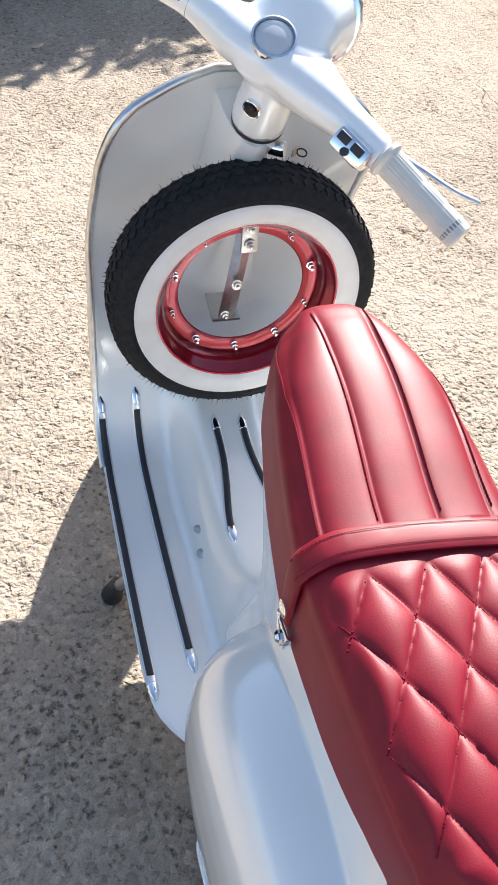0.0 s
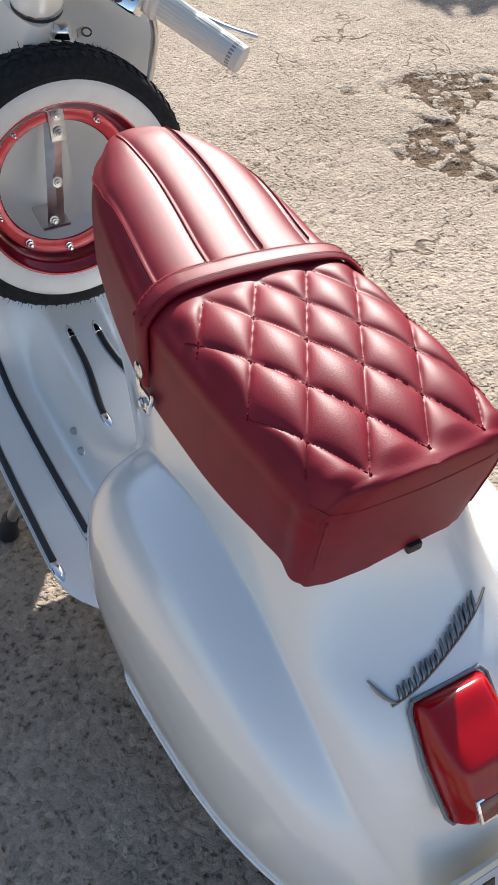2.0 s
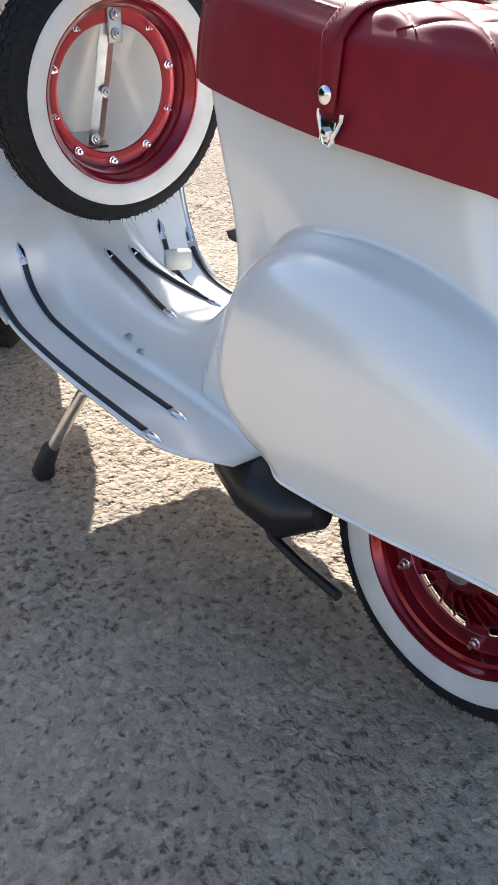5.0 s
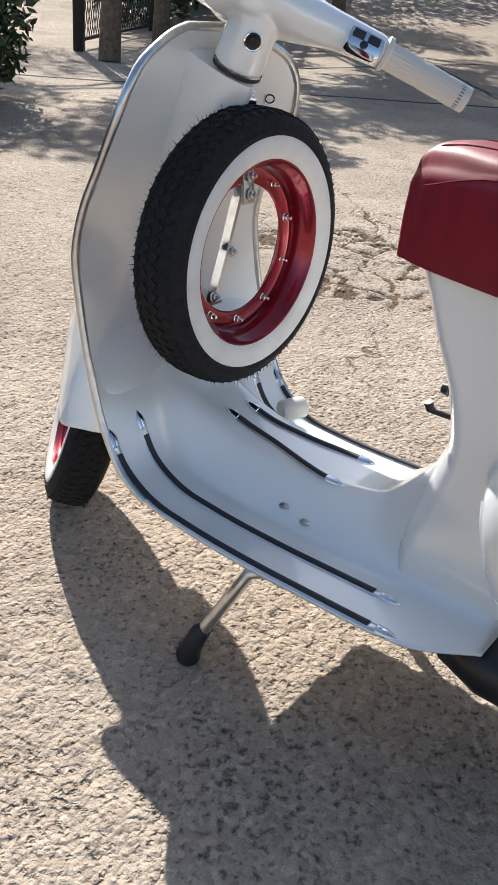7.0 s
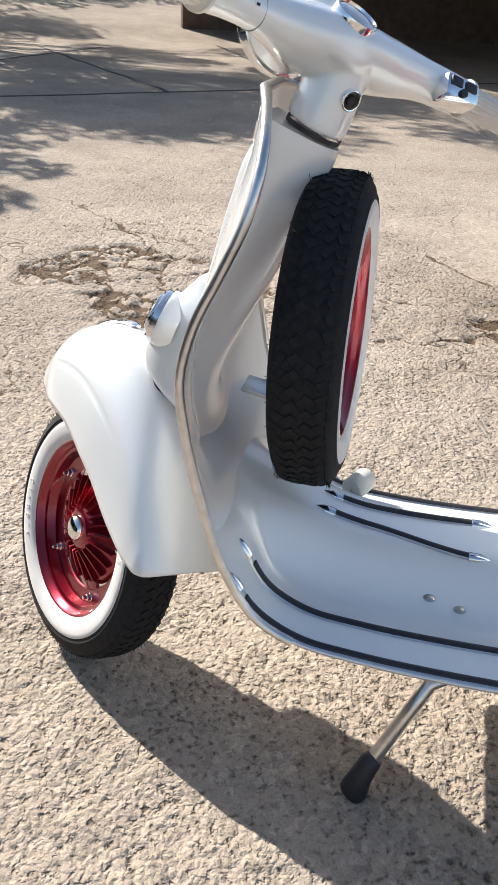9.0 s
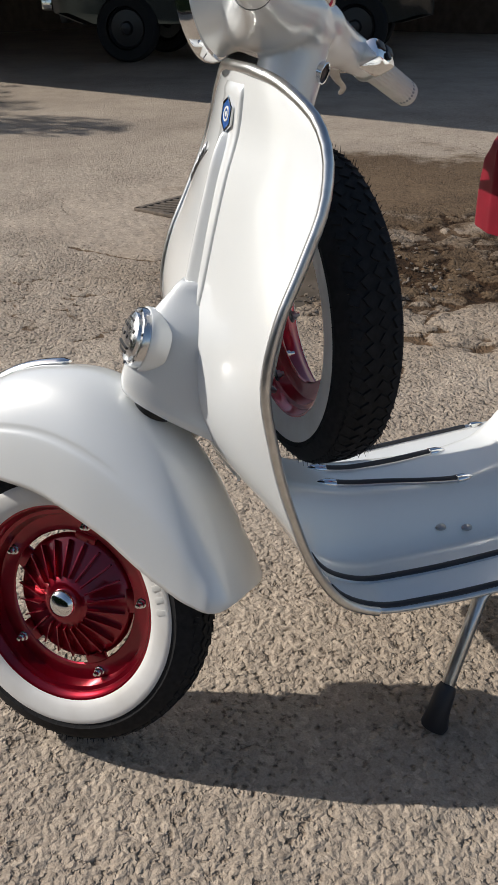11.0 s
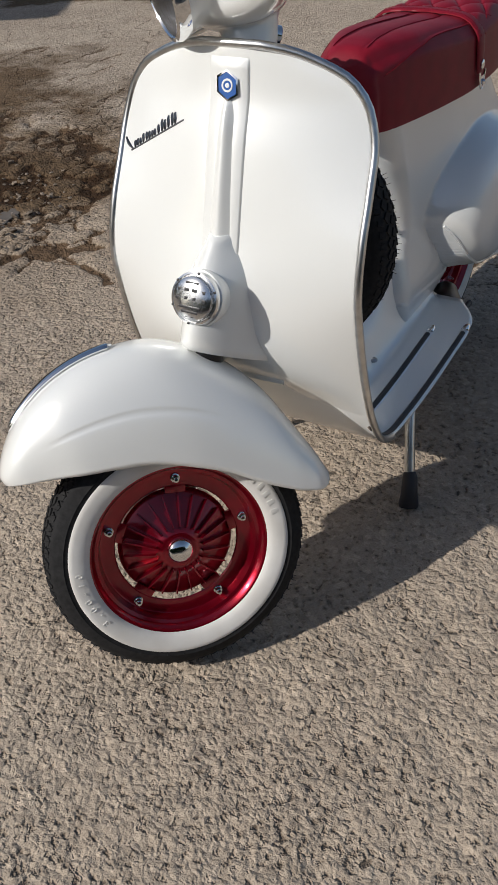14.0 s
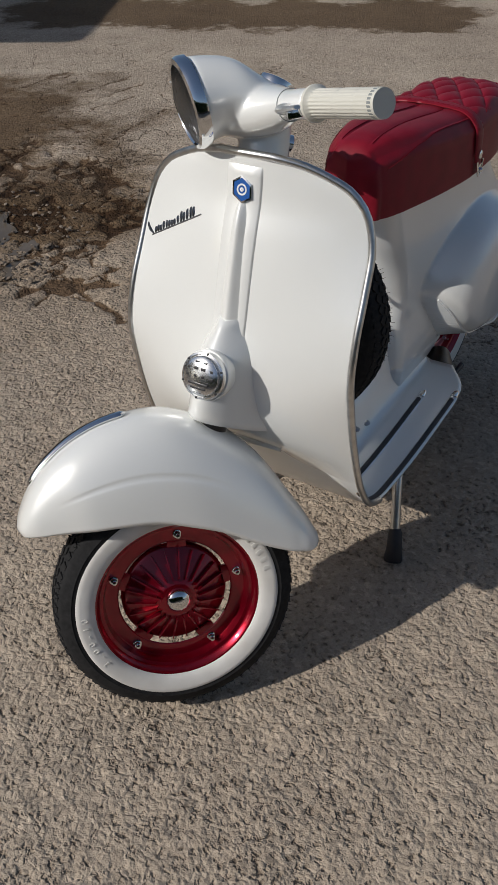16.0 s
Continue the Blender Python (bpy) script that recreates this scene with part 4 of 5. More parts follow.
def script(name, a, b, normal, height, label, mat, onto):
    """Slanted plain strokes over a thin bar, in place of lettering, laid onto a surface."""
    a, b, n = Vector(a), Vector(b), Vector(normal).normalized()
    along = (b - a).normalized()
    up = n.cross(along)
    if up.z < 0:
        up = -up
    L = (b - a).length
    bm = bmesh.new()

    def lay(p, lift):
        return Vector((p.x, onto(p.x, p.z), p.z)) + n * lift
    def stroke(points, thin, fat):
        line = [lay(a + along * u + up * v, 0.003) for u, v in spline(points, 14)]
        tube(line, [thin + (fat - thin) * math.sin(math.pi * k / 13) for k in range(14)], 6, bm)
    h = height
    stroke([(0.000, h * 1.30), (0.002, h * 0.85), (0.007, h * 0.30), (0.011, 0.001)], 0.0012, 0.0026)
    rnd, x = random.Random(4), 0.016
    while x < L - 0.012:
        tall = h * rnd.uniform(0.55, 0.8) * (1.0 if x < 0.6 * L else 1.35)
        stroke([(x, h * 0.08), (x + 0.20 * tall, tall * 0.45), (x + 0.32 * tall, tall * 0.8), (x + 0.46 * tall, tall)], 0.0010, 0.0023)
        x += rnd.uniform(0.0062, 0.0088)
    tube([lay(a + along * (0.006 + L * k / 11), 0.002) for k in range(12)], 0.0014, 6, bm)
    return part(name, bm, mat, scooter, label)


GREY_METAL = material("dull_grey_metal", (0.24, 0.24, 0.25), 0.3, 1.0)
script("front_script", (0.190, 0.93, 0.757), (0.082, 0.93, 0.816), (0.05, 0.98, 0.15), 0.016, "slanted grey metal emblem of plain strokes", GREY_METAL, shield_y)
script("rear_script", (-0.072, -0.14, 0.566), (0.066, -0.126, 0.604), (0, -0.72, 0.69), 0.020, "slanted grey metal emblem of plain strokes", GREY_METAL, rear_y)


# floor strips
def strip(x0, x1, front, rear):
    path = []
    for r in spline(_rows, 260):
        f = smooth01((front - r[1]) / (front - rear))
        x = x0 + (x1 - x0) * f
        p = sheet_point(r, max(-1, min(1, x / r[0])))
        if rear < p.y < front and p.z < 0.42:
            path.append(p + Vector((0, -0.0012, 0.0022)))
    path = [Vector(p) for p in spline([tuple(p) for p in path[::3]], 40)]
    up = (0, -0.6, 0.8)
    base = part("floor_strip", tube(path, 0.0082, 10, flat=0.35, up=up), ALU, scooter, "aluminium floor strip with a black rubber insert", 40)
    part("rubber_insert", tube([p + Vector((0, -0.001, 0.002)) for p in path[2:-2]], 0.0056, 10, flat=0.75, up=up), BLACK, base, "black rubber insert")
    for e, n in ((path[0], path[3]), (path[-1], path[-4])):
        d = (e - n).normalized()
        cap = part("end_cap", tube([e - d * 0.016, e - d * 0.014, e, e + d * 0.010, e + d * 0.016], [0.006, 0.0088, 0.0085, 0.005, 0.001], 12, flat=0.75, up=up), CHROME, base, "pointed chrome end cap")
    return base


strip(-0.213, -0.219, 0.892, 0.358)
strip(-0.150, -0.152, 0.895, 0.395)
strip(-0.026, -0.050, 0.80, 0.565)
strip(0.022, 0.039, 0.797, 0.567)
strip(0.150, 0.152, 0.893, 0.395)
strip(0.213, 0.219, 0.885, 0.358)

def floor_z(x, y):
    """The floor's height at a place."""
    pts = sorted((p.y, p.z) for p in (sheet_point(r, x / r[0]) for r in _rows if r[2] < 0.3))
    return float(np.interp(y, [p[0] for p in pts], [p[1] for p in pts]))


for p in ((-0.094, 0.586), (-0.089, 0.630)):
    part("floor_bolt", lathe([(0.009, 0), (0.009, 0.0025), (0.006, 0.005), (0.0004, 0.006)], 20, pose(p[0], p[1], floor_z(*p) + 0.0015)), STEEL, scooter, "domed floor bolt")

pedal = part("brake_pedal", tube([(0.098, 0.79, 0.262), (0.1, 0.778, 0.29), (0.1, 0.768, 0.318)], 0.006, 10), DARK, scooter, "brake pedal arm")
part("pedal_pad", lathe([(0.001, -0.024), (0.016, -0.024), (0.019, -0.021), (0.0195, 0.0), (0.019, 0.021), (0.016, 0.024), (0.001, 0.024)], 28, frame_to((0.1, 0.760, 0.324), (0.9, -0.42, 0.05))), GRIP, pedal, "cream rubber pedal pad")

# spare wheel bracket and lock
bracket = part("spare_bracket", tube([(0, 0.832, 0.735), (0, 0.838, 0.70), (0, 0.858, 0.605), (0, 0.88, 0.51)], [0.014, 0.014, 0.014, 0.015], 4, flat=0.35, up=(0, -1, 0)), ALU, scooter, "aluminium spare wheel bracket", 30)
part("bracket_tab", box(pose(0.003, 0.823, 0.712, -8), 0.026, 0.006, 0.052, 0.0015), STEEL, bracket, "zinc bracket tab")
part("bracket_foot", box(pose(0, 0.905, 0.515, 12), 0.05, 0.06, 0.006, 0.002), STEEL, bracket, "zinc bracket foot")
for p in ((0, 0.8455, 0.606), (-0.006, 0.87, 0.525), (0.003, 0.819, 0.728), (0.003, 0.817, 0.70)):
    part("bolt", lathe([(0.009, 0), (0.009, 0.002), (0.006, 0.0025), (0.006, 0.007), (0.003, 0.0075), (0.003, 0.012), (0.0005, 0.0122)], 10, frame_to(p, (0, -1, 0.15))), STEEL, bracket, "zinc bolt", 30)
lock = part("column_lock", lathe([(0.013, -0.012), (0.013, 0.008), (0.011, 0.011), (0.0004, 0.012)], 20, frame_to((0.045, 0.868, 0.828), (0.8, -0.6, 0.1))), CHROME, scooter, "small chrome lock")
part("key", box(pose(0.066, 0.852, 0.83, 0, 0, 35), 0.018, 0.002, 0.012, 0.0008), STEEL, lock, "steel key")
part("key_ring", tube([Vector((0.074, 0.848, 0.83)) + Vector((0.006 * math.cos(a), -0.004 * math.cos(a), 0.006 * math.sin(a))) for a in np.linspace(0, 6.2, 20)], 0.0012, 6), DARK, lock, "dark key ring")
part("choke_lever", tube([(-0.034, 0.405, 0.484), (-0.035, 0.436, 0.484), (-0.037, 0.444, 0.487), (-0.039, 0.447, 0.497)], [0.004, 0.004, 0.0065, 0.007], 12), DARK, scooter, "dark bent choke lever")
for p in ((0.0, 0.418, 0.507),):
    part("control_knob", tube([p, (p[0] - 0.002, p[1] + 0.016, p[2]), (p[0] - 0.002, p[1] + 0.018, p[2]), (p[0] - 0.002, p[1] + 0.028, p[2])], [0.004, 0.004, 0.010, 0.008], 14), DARK, scooter, "dark control knob on a stem")

# tail lamp
TAIL = [(0.0, 0.0, 0.036), (0.004, 0.013, 0.040), (0.03, 0.027, 0.0435), (0.054, 0.039, 0.0445), (0.062, 0.042, 0.0445), (0.070, 0.0415, 0.044), (0.106, 0.036, 0.041), (0.114, 0.030, 0.040), (0.117, 0.0, 0.038)]
tail_m = frame_to((-0.008, -0.1825, 0.569), (0, -0.72, 0.69), (1, 0, 0))


def tail_lamp():
    rows = []
    for v, h, w in spline(TAIL, 46):
        row = []
        for k in range(41):
            u = math.sin(math.pi / 2 * (-1 + 2 * k / 40))
            row.append(tail_m @ Vector((u * w * (1 - 0.05 * (1 - abs(u) ** 5)), -v, -0.004 + (h + 0.004) * (1 - abs(u) ** 7) ** 0.5)))
        rows.append(row)
    return loft(rows)


lamp = part("tail_lamp", tail_lamp(), LENS_RED, scooter, "glossy red tail lamp lens", 50)
_g = bmesh.new()
_o = [tail_m @ Vector((x, y, 0.0)) for x, y in ((-0.040, 0.002), (0.040, 0.002), (0.046, -0.006), (0.048, -0.06), (0.0435, -0.112), (0.039, -0.1195), (-0.039, -0.1195), (-0.0435, -0.112), (-0.048, -0.06), (-0.046, -0.006))]
tube(_o + [_o[0]], 0.0024, 8, _g)
part("gasket", _g, GRIPEND, lamp, "grey rubber gasket")
_rm = tail_m @ pose(-0.004, -0.1005, 0.0372, 8)
refl = part("reflector", box(_rm, 0.054, 0.024, 0.003, 0.001), CHROME, lamp, "reflector in a bright frame")
part("reflector_glass", box(_rm @ pose(0, 0, 0.0010), 0.048, 0.019, 0.003, 0.001), REFLECTOR, refl, "dark red reflector")
part("lens_screw", lathe([(0.0035, 0), (0.003, 0.002), (0.0003, 0.0025)], 12, tail_m @ pose(0, -0.083, 0.0402)), CHROME, lamp, "chrome lens screw")

# number plate
plate_m = frame_to((-0.004, -0.322, 0.385), (0, -0.94, 0.34), (1, 0, 0))
plate = part("number_plate", box(plate_m, 0.156, 0.128, 0.006, 0.0025), PLATEFRAME, scooter, "small white number plate in a cream frame")
part("plate_face", box(plate_m @ pose(0, 0, 0.002), 0.138, 0.110, 0.004, 0.001), PLATE, plate, "white plate face")
for row, ws in ((0.026, ((-0.034, 0.024), (-0.002, 0.022), (0.030, 0.022))), (-0.026, ((-0.034, 0.022), (-0.002, 0.020), (0.030, 0.022)))):
    for x, w in ws:
        part("plate_bar", box(plate_m @ pose(x + 0.006, row, 0.0044), w, 0.038, 0.0012, 0.0003), INK, plate, "plain dark bar")
for x in (-0.067, 0.067):
    for y in (-0.052, 0.052):
        part("plate_screw", lathe([(0.0045, 0), (0.0045, 0.001), (0.003, 0.0028), (0.0003, 0.0032)], 12, plate_m @ pose(x, y, 0.0035)), CHROME, plate, "chrome plate screw")
for p in ((-0.046, 0.032), (0.046, -0.032)):
    part("plate_stamp", lathe([(0.004, 0), (0.004, 0.0006), (0.0028, 0.0006), (0.0028, 0)], 16, plate_m @ pose(p[0] - 0.012, p[1] - 0.006, 0.0042)), INK, plate, "small round stamp")

# engine and kick starter
part("engine_case", tube([(-0.10, 0.35, 0.205), (-0.118, 0.31, 0.205), (-0.118, 0.25, 0.200), (-0.112, 0.19, 0.190), (-0.10, 0.14, 0.21)], [0.016, 0.032, 0.048, 0.046, 0.025], 18), DARK, scooter, "black engine casing")
part("engine_block", tube([(0.02, 0.30, 0.27), (0.02, 0.15, 0.26), (0.02, 0.02, 0.24)], [0.07, 0.085, 0.06], 16), DARK, scooter, "black engine block")
part("kick_starter", tube([(-0.10, 0.222, 0.17), (-0.125, 0.214, 0.145), (-0.130, 0.198, 0.141), (-0.137, 0.13, 0.14), (-0.138, 0.058, 0.139)], [0.009, 0.009, 0.0075, 0.007, 0.0075], 12), DARK, scooter, "black kick starter lever")
part("silencer", tube([(0.10, 0.30, 0.17), (0.12, 0.12, 0.17), (0.12, -0.08, 0.18)], [0.03, 0.045, 0.04], 16), DARK, scooter, "black exhaust silencer")


# headset: one smooth casting
# the bars: grip start and end, arm stretch and lift on each side
BAR = {-1: ((-0.213, 0.834, 0.966), (-0.338, 0.797, 0.953)), 1: ((0.180, 0.801, 0.962), (0.302, 0.776, 0.946))}
ARM = {-1: ((0.0, 0.868, 0.972, 0.074, 0.034), (-0.03, 0.860, 0.970, 0.068, 0.037), (-0.06, 0.853, 0.968, 0.055, 0.036), (-0.10, 0.846, 0.968, 0.034, 0.0295), (-0.14, 0.842, 0.969, 0.0225, 0.0218), (-0.18, 0.838, 0.968, 0.0208, 0.0208), (-0.213, 0.834, 0.966, 0.0208, 0.0208)),
       1: ((-0.02, 0.868, 0.972, 0.074, 0.034), (0.01, 0.858, 0.970, 0.072, 0.037), (0.04, 0.848, 0.967, 0.061, 0.037), (0.075, 0.832, 0.966, 0.044, 0.0325), (0.11, 0.818, 0.966, 0.0300, 0.0265), (0.15, 0.808, 0.964, 0.0245, 0.0240), (0.180, 0.801, 0.962, 0.0225, 0.0225))}
ASIDE = -0.015


def headset():
    bm = bmesh.new()
    rows = []
    for y, z, r, wide in spline([(0.793, 0.962, 0.012, 0.020), (0.798, 0.963, 0.021, 0.036), (0.815, 0.966, 0.029, 0.046), (0.845, 0.981, 0.0395, 0.056), (0.88, 0.998, 0.052, 0.062), (0.92, 1.003, 0.059, 0.063), (0.948, 1.001, 0.0645, 0.066)], 22):
        rows.append([Vector((ASIDE + wide * math.cos(q), y, z + r * math.sin(q))) for q in (2 * math.pi * k / 40 for k in range(40))])
    loft(rows, True, True, bm)
    for side in (-1, 1):
        rows = []
        for x, y, z, ay, az in spline(ARM[side], 24):
            rows.append([Vector((x, y + ay * math.cos(q), z + az * math.sin(q))) for q in (2 * math.pi * k / 32 for k in range(32))])
        loft(rows, True, True, bm)
    rows = []
    for y, z, a, b in ((0.834, 0.968, 0.034, 0.036), (0.839, 0.950, 0.036, 0.040), (0.848, 0.922, 0.037, 0.041), (0.858, 0.893, 0.0385, 0.0415), (0.8625, 0.880, 0.0385, 0.0415)):
        rows.append([Vector((a * math.cos(q), y + 0.914 * b * math.sin(q), z + 0.407 * b * math.sin(q))) for q in (2 * math.pi * k / 40 for k in range(40))])
    loft(rows, True, True, bm)
    return bm


headset_ob = part("headset", steered(headset()), PAINT, scooter, "pearl white handlebar headset", 0)
_r = headset_ob.modifiers.new("cast", "REMESH")
_r.mode, _r.voxel_size, _r.use_smooth_shade = "VOXEL", 0.0035, True
_k = headset_ob.modifiers.new("soft", "SMOOTH")
_k.factor, _k.iterations = 0.5, 9
lamp_m = STEER @ frame_to((ASIDE, 0.948, 1.002), (0, 1, -0.10))
rim = part("headlight_rim", lathe([(0.060, -0.004), (0.0675, -0.002), (0.0685, 0.010), (0.066, 0.016), (0.060, 0.018), (0.058, 0.015)], 64, lamp_m), CHROME, headset_ob, "chrome headlight rim")
part("headlight_bowl", lathe([(0.0595, 0.0125), (0.054, 0.0095), (0.042, 0.0062), (0.022, 0.0042), (0.0004, 0.0036)], 48, lamp_m), GREY_METAL, headset_ob, "grey headlight reflector")
_rows2 = []
for i in range(31):
    u = -1 + 2 * i / 30
    line = []
    for j in range(31):
        v = -1 + 2 * j / 30
        a, b = u * math.sqrt(1 - v * v / 2), v * math.sqrt(1 - u * u / 2)
        line.append(lamp_m @ Vector((a * 0.0595, b * 0.0595, 0.013 + 0.013 * (1 - a * a - b * b) + 0.0008 * math.cos(a * 60))))
    _rows2.append(line)
_lens = part("headlight_lens", loft(_rows2), GLASS, headset_ob, "fluted clear headlight glass", 0)
_lens.visible_shadow = False

speedo_m = STEER @ frame_to((ASIDE, 0.8155, 0.9995), (0, -0.60, 0.80))
sp = part("speedometer", lathe([(0.026, -0.012), (0.0295, -0.01), (0.0305, 0.0), (0.0290, 0.005), (0.0265, 0.006), (0.0255, 0.003)], 48, speedo_m), CHROME, headset_ob, "round speedometer with a chrome ring")
part("dial", lathe([(0.0258, 0.001), (0.024, 0.0028), (0.018, 0.0052), (0.010, 0.0066), (0.0004, 0.0071)], 40, speedo_m), DIAL, sp, "pale domed dial glass")
lock_m = STEER @ frame_to((0.0, 0.8065, 0.910), (0, -0.914, -0.407))
part("steering_lock", lathe([(0.0132, -0.010), (0.0132, 0.0012), (0.0124, 0.0018), (0.0112, 0.0012), (0.0108, -0.006)], 32, lock_m), CHROME, headset_ob, "chrome rim of the steering lock")
part("keyhole", lathe([(0.0110, -0.0005), (0.0062, -0.0018), (0.0058, 0.0002), (0.0004, 0.0004)], 28, lock_m), DARK, headset_ob, "dark steering lock barrel")


def grip(side):
    rows = []
    a, b = Vector(BAR[side][0]), Vector(BAR[side][1])
    d = (b - a).normalized()
    x = d.cross(Vector((0, 0, 1))).normalized()
    y = d.cross(x)
    for t, r, rib in ((0, 0.0215, 0), (0.002, 0.0245, 0), (0.007, 0.0245, 0), (0.010, 0.0200, 0), (0.012, 0.0192, 1), (0.058, 0.0190, 1), (0.060, 0.0182, 0), (0.064, 0.0182, 0), (0.066, 0.0190, 1), (0.098, 0.0190, 1), (0.100, 0.0182, 0), (0.103, 0.0182, 0), (0.105, 0.0190, 1), (0.134, 0.0188, 1), (0.136, 0.0186, 0), (0.1404, 0.0184, 0)):
        row = []
        for k in range(96):
            q = 2 * math.pi * k / 96
            rr = r - (0.0009 if rib and k % 4 < 2 else 0)
            row.append(a + d * t + (x * math.cos(q) + y * math.sin(q)) * rr)
        rows.append(row)
    g = part("grip", steered(loft(rows, True, True)), GRIP, headset_ob, "ribbed cream rubber grip", 30)
    part("grip_end", steered(tube([b - d * 0.002, b + d * 0.004, b + d * 0.006], [0.0188, 0.0186, 0.0150], 28)), GRIPEND, g, "grey rubber end cap")


for side in (-1, 1):
    grip(side)
    blade = ((-0.158, 0.856, 0.966), (-0.19, 0.872, 0.968), (-0.225, 0.883, 0.969), (-0.285, 0.892, 0.969), (-0.335, 0.900, 0.970)) if side < 0 else ((0.145, 0.832, 0.955), (0.175, 0.845, 0.955), (0.225, 0.855, 0.954), (0.285, 0.862, 0.953), (0.315, 0.875, 0.953))
    part("lever", steered(tube(spline(blade, 20), [0.013, 0.013, 0.0125, 0.0115, 0.010, 0.0085, 0.0075, 0.0068, 0.0062, 0.006, 0.0056, 0.0053, 0.005, 0.0048, 0.0046, 0.0045, 0.0045, 0.0048, 0.005, 0.004], 12, flat=0.6, up=(0, 0, 1))), ALU, headset_ob, "polished aluminium lever")
    p = BAR[side][0]
    part("lever_pivot", steered(box(pose(p[0] - side * 0.022, p[1] + 0.022, p[2] - 0.005, 0, 0, side * 15), 0.036, 0.022, 0.018, 0.004)), CHROME, headset_ob, "chrome lever pivot")
part("gear_ring", steered(tube([(-0.1395, 0.8420, 0.9690), (-0.1408, 0.8418, 0.9690)], 0.0226, 32)), GRIPEND, headset_ob, "grey gear change joint")
for k, w in enumerate((0.004, 0.006, 0.004)):
    q = radians(128 + 24 * k)
    part("gear_mark", steered(box(pose(-0.150, 0.8408 + 0.0222 * math.cos(q), 0.9688 + 0.0222 * math.sin(q), math.degrees(q) - 90), 0.004, w * 0.7, 0.0012)), INK, headset_ob, "small dark gear mark")

sw_m = STEER @ pose(0.144, 0.780, 0.957, -20, 5, -12)
switch = part("light_switch", box(sw_m, 0.054, 0.034, 0.031, 0.009), CHROME, headset_ob, "chrome light switch box")
for x, y in ((-0.0125, 0.008), (0.0105, 0.008)):
    part("toggle", box(sw_m @ pose(x, -0.0172, y - 0.004), 0.018, 0.004, 0.012, 0.002), BLACK, switch, "black toggle")
part("button", lathe([(0.0055, 0), (0.0055, 0.003), (0.0004, 0.0036)], 16, sw_m @ frame_to((-0.001, -0.017, -0.008), (0, -1, 0))), BLACK, switch, "black horn button")

# stand
for side in (-1, 1):
    leg = part("stand_leg", tube([(side * 0.13, 0.545, 0.212), (side * 0.165, 0.575, 0.206), (side * 0.188, 0.615, 0.195), (side * 0.20, 0.64, 0.14), (side * 0.225, 0.692, 0.03)], 0.0105, 16), ALU, scooter, "brushed steel stand leg")
    part("stand_foot", tube([(side * 0.216, 0.672, 0.068), (side * 0.219, 0.678, 0.062), (side * 0.224, 0.69, 0.03), (side * 0.226, 0.696, 0.006), (side * 0.227, 0.699, 0.0)], [0.0125, 0.0155, 0.017, 0.021, 0.019], 16), BLACK, leg, "black rubber stand foot")


def marking(text, m, radius, start, step, size, parent, mat):
    """Raised size marking round the sidewall."""
    bm = bmesh.new()
    for k, ch in enumerate(text):
        cu = bpy.data.curves.new("mark", "FONT")
        cu.body, cu.size, cu.align_x, cu.align_y, cu.extrude = ch, size, "CENTER", "CENTER", 0.0006
        ob = bpy.data.objects.new("mark", cu)
        me = bpy.data.meshes.new_from_object(ob)
        a = start + step * k
        me.transform(m @ pose(0, 0, 0, a) @ pose(-0.0458, 0, radius) @ Matrix(((0, 0, -1, 0), (1, 0, 0, 0), (0, 1, 0, 0), (0, 0, 0, 1))) @ Matrix.Diagonal((-1, 1, 1, 1)))
        bm.from_mesh(me)
        bpy.data.meshes.remove(me)
        bpy.data.objects.remove(ob)
        bpy.data.curves.remove(cu)
    return part("size_marking", bm, mat, parent, "raised size marking", 0)


MARK = material("whitewall_marking", (0.70, 0.69, 0.65), 0.6)
marking("3.00-10", STEER @ FRONT_HUB, 0.164, -115, 5.6, 0.016, bpy.data.objects["front_wheel"], MARK)
_fw = STEER @ FRONT_HUB
for k in range(5):
    part("sidewall_bar", box(_fw @ pose(0, 0, 0, 62 + 6 * k) @ pose(-0.0458, 0, 0.164), 0.0007, 0.008, 0.013, 0.0002), MARK, bpy.data.objects["front_wheel"], "raised plain bar")


# ---- surroundings ----
STUCCO = material("brown_stucco", (0.12, 0.08, 0.06), 0.9)
vary(STUCCO, 6, (0.085, 0.058, 0.042), (0.15, 0.10, 0.075), 6)
relief(STUCCO, 60, 0.6, 0.01)
PALE = material("pale_render", (0.42, 0.40, 0.37), 0.9)
vary(PALE, 2, (0.34, 0.32, 0.30), (0.46, 0.44, 0.41), 6)
LEAF = material("hedge_leaf", (0.06, 0.10, 0.03), 0.45)
_oi = add(LEAF, "ShaderNodeNewGeometry")
_rr = add(LEAF, "ShaderNodeValToRGB")
_rr.color_ramp.elements[0].color, _rr.color_ramp.elements[1].color = (0.016, 0.034, 0.008, 1), (0.06, 0.095, 0.026, 1)
wire(LEAF, _oi, "Random Per Island", _rr, "Fac")
wire(LEAF, _rr, "Color", bsdf(LEAF), "Base Color")
BARK = material("bark", (0.12, 0.09, 0.06), 0.9)
vary(BARK, 20, (0.08, 0.06, 0.04), (0.18, 0.13, 0.09))
IRON = material("black_iron", (0.02, 0.02, 0.02), 0.5, 0.6)
BLOCK = material("concrete_block", (0.34, 0.33, 0.31), 0.9)
vary(BLOCK, 14, (0.26, 0.25, 0.24), (0.40, 0.39, 0.37))
CARPAINT = material("dark_car_paint", (0.006, 0.007, 0.007), 0.25, 0.2, 1.0, 0.05)
AMBER = material("orange_red_lens", (0.45, 0.06, 0.02), 0.2, 0, 1.0)
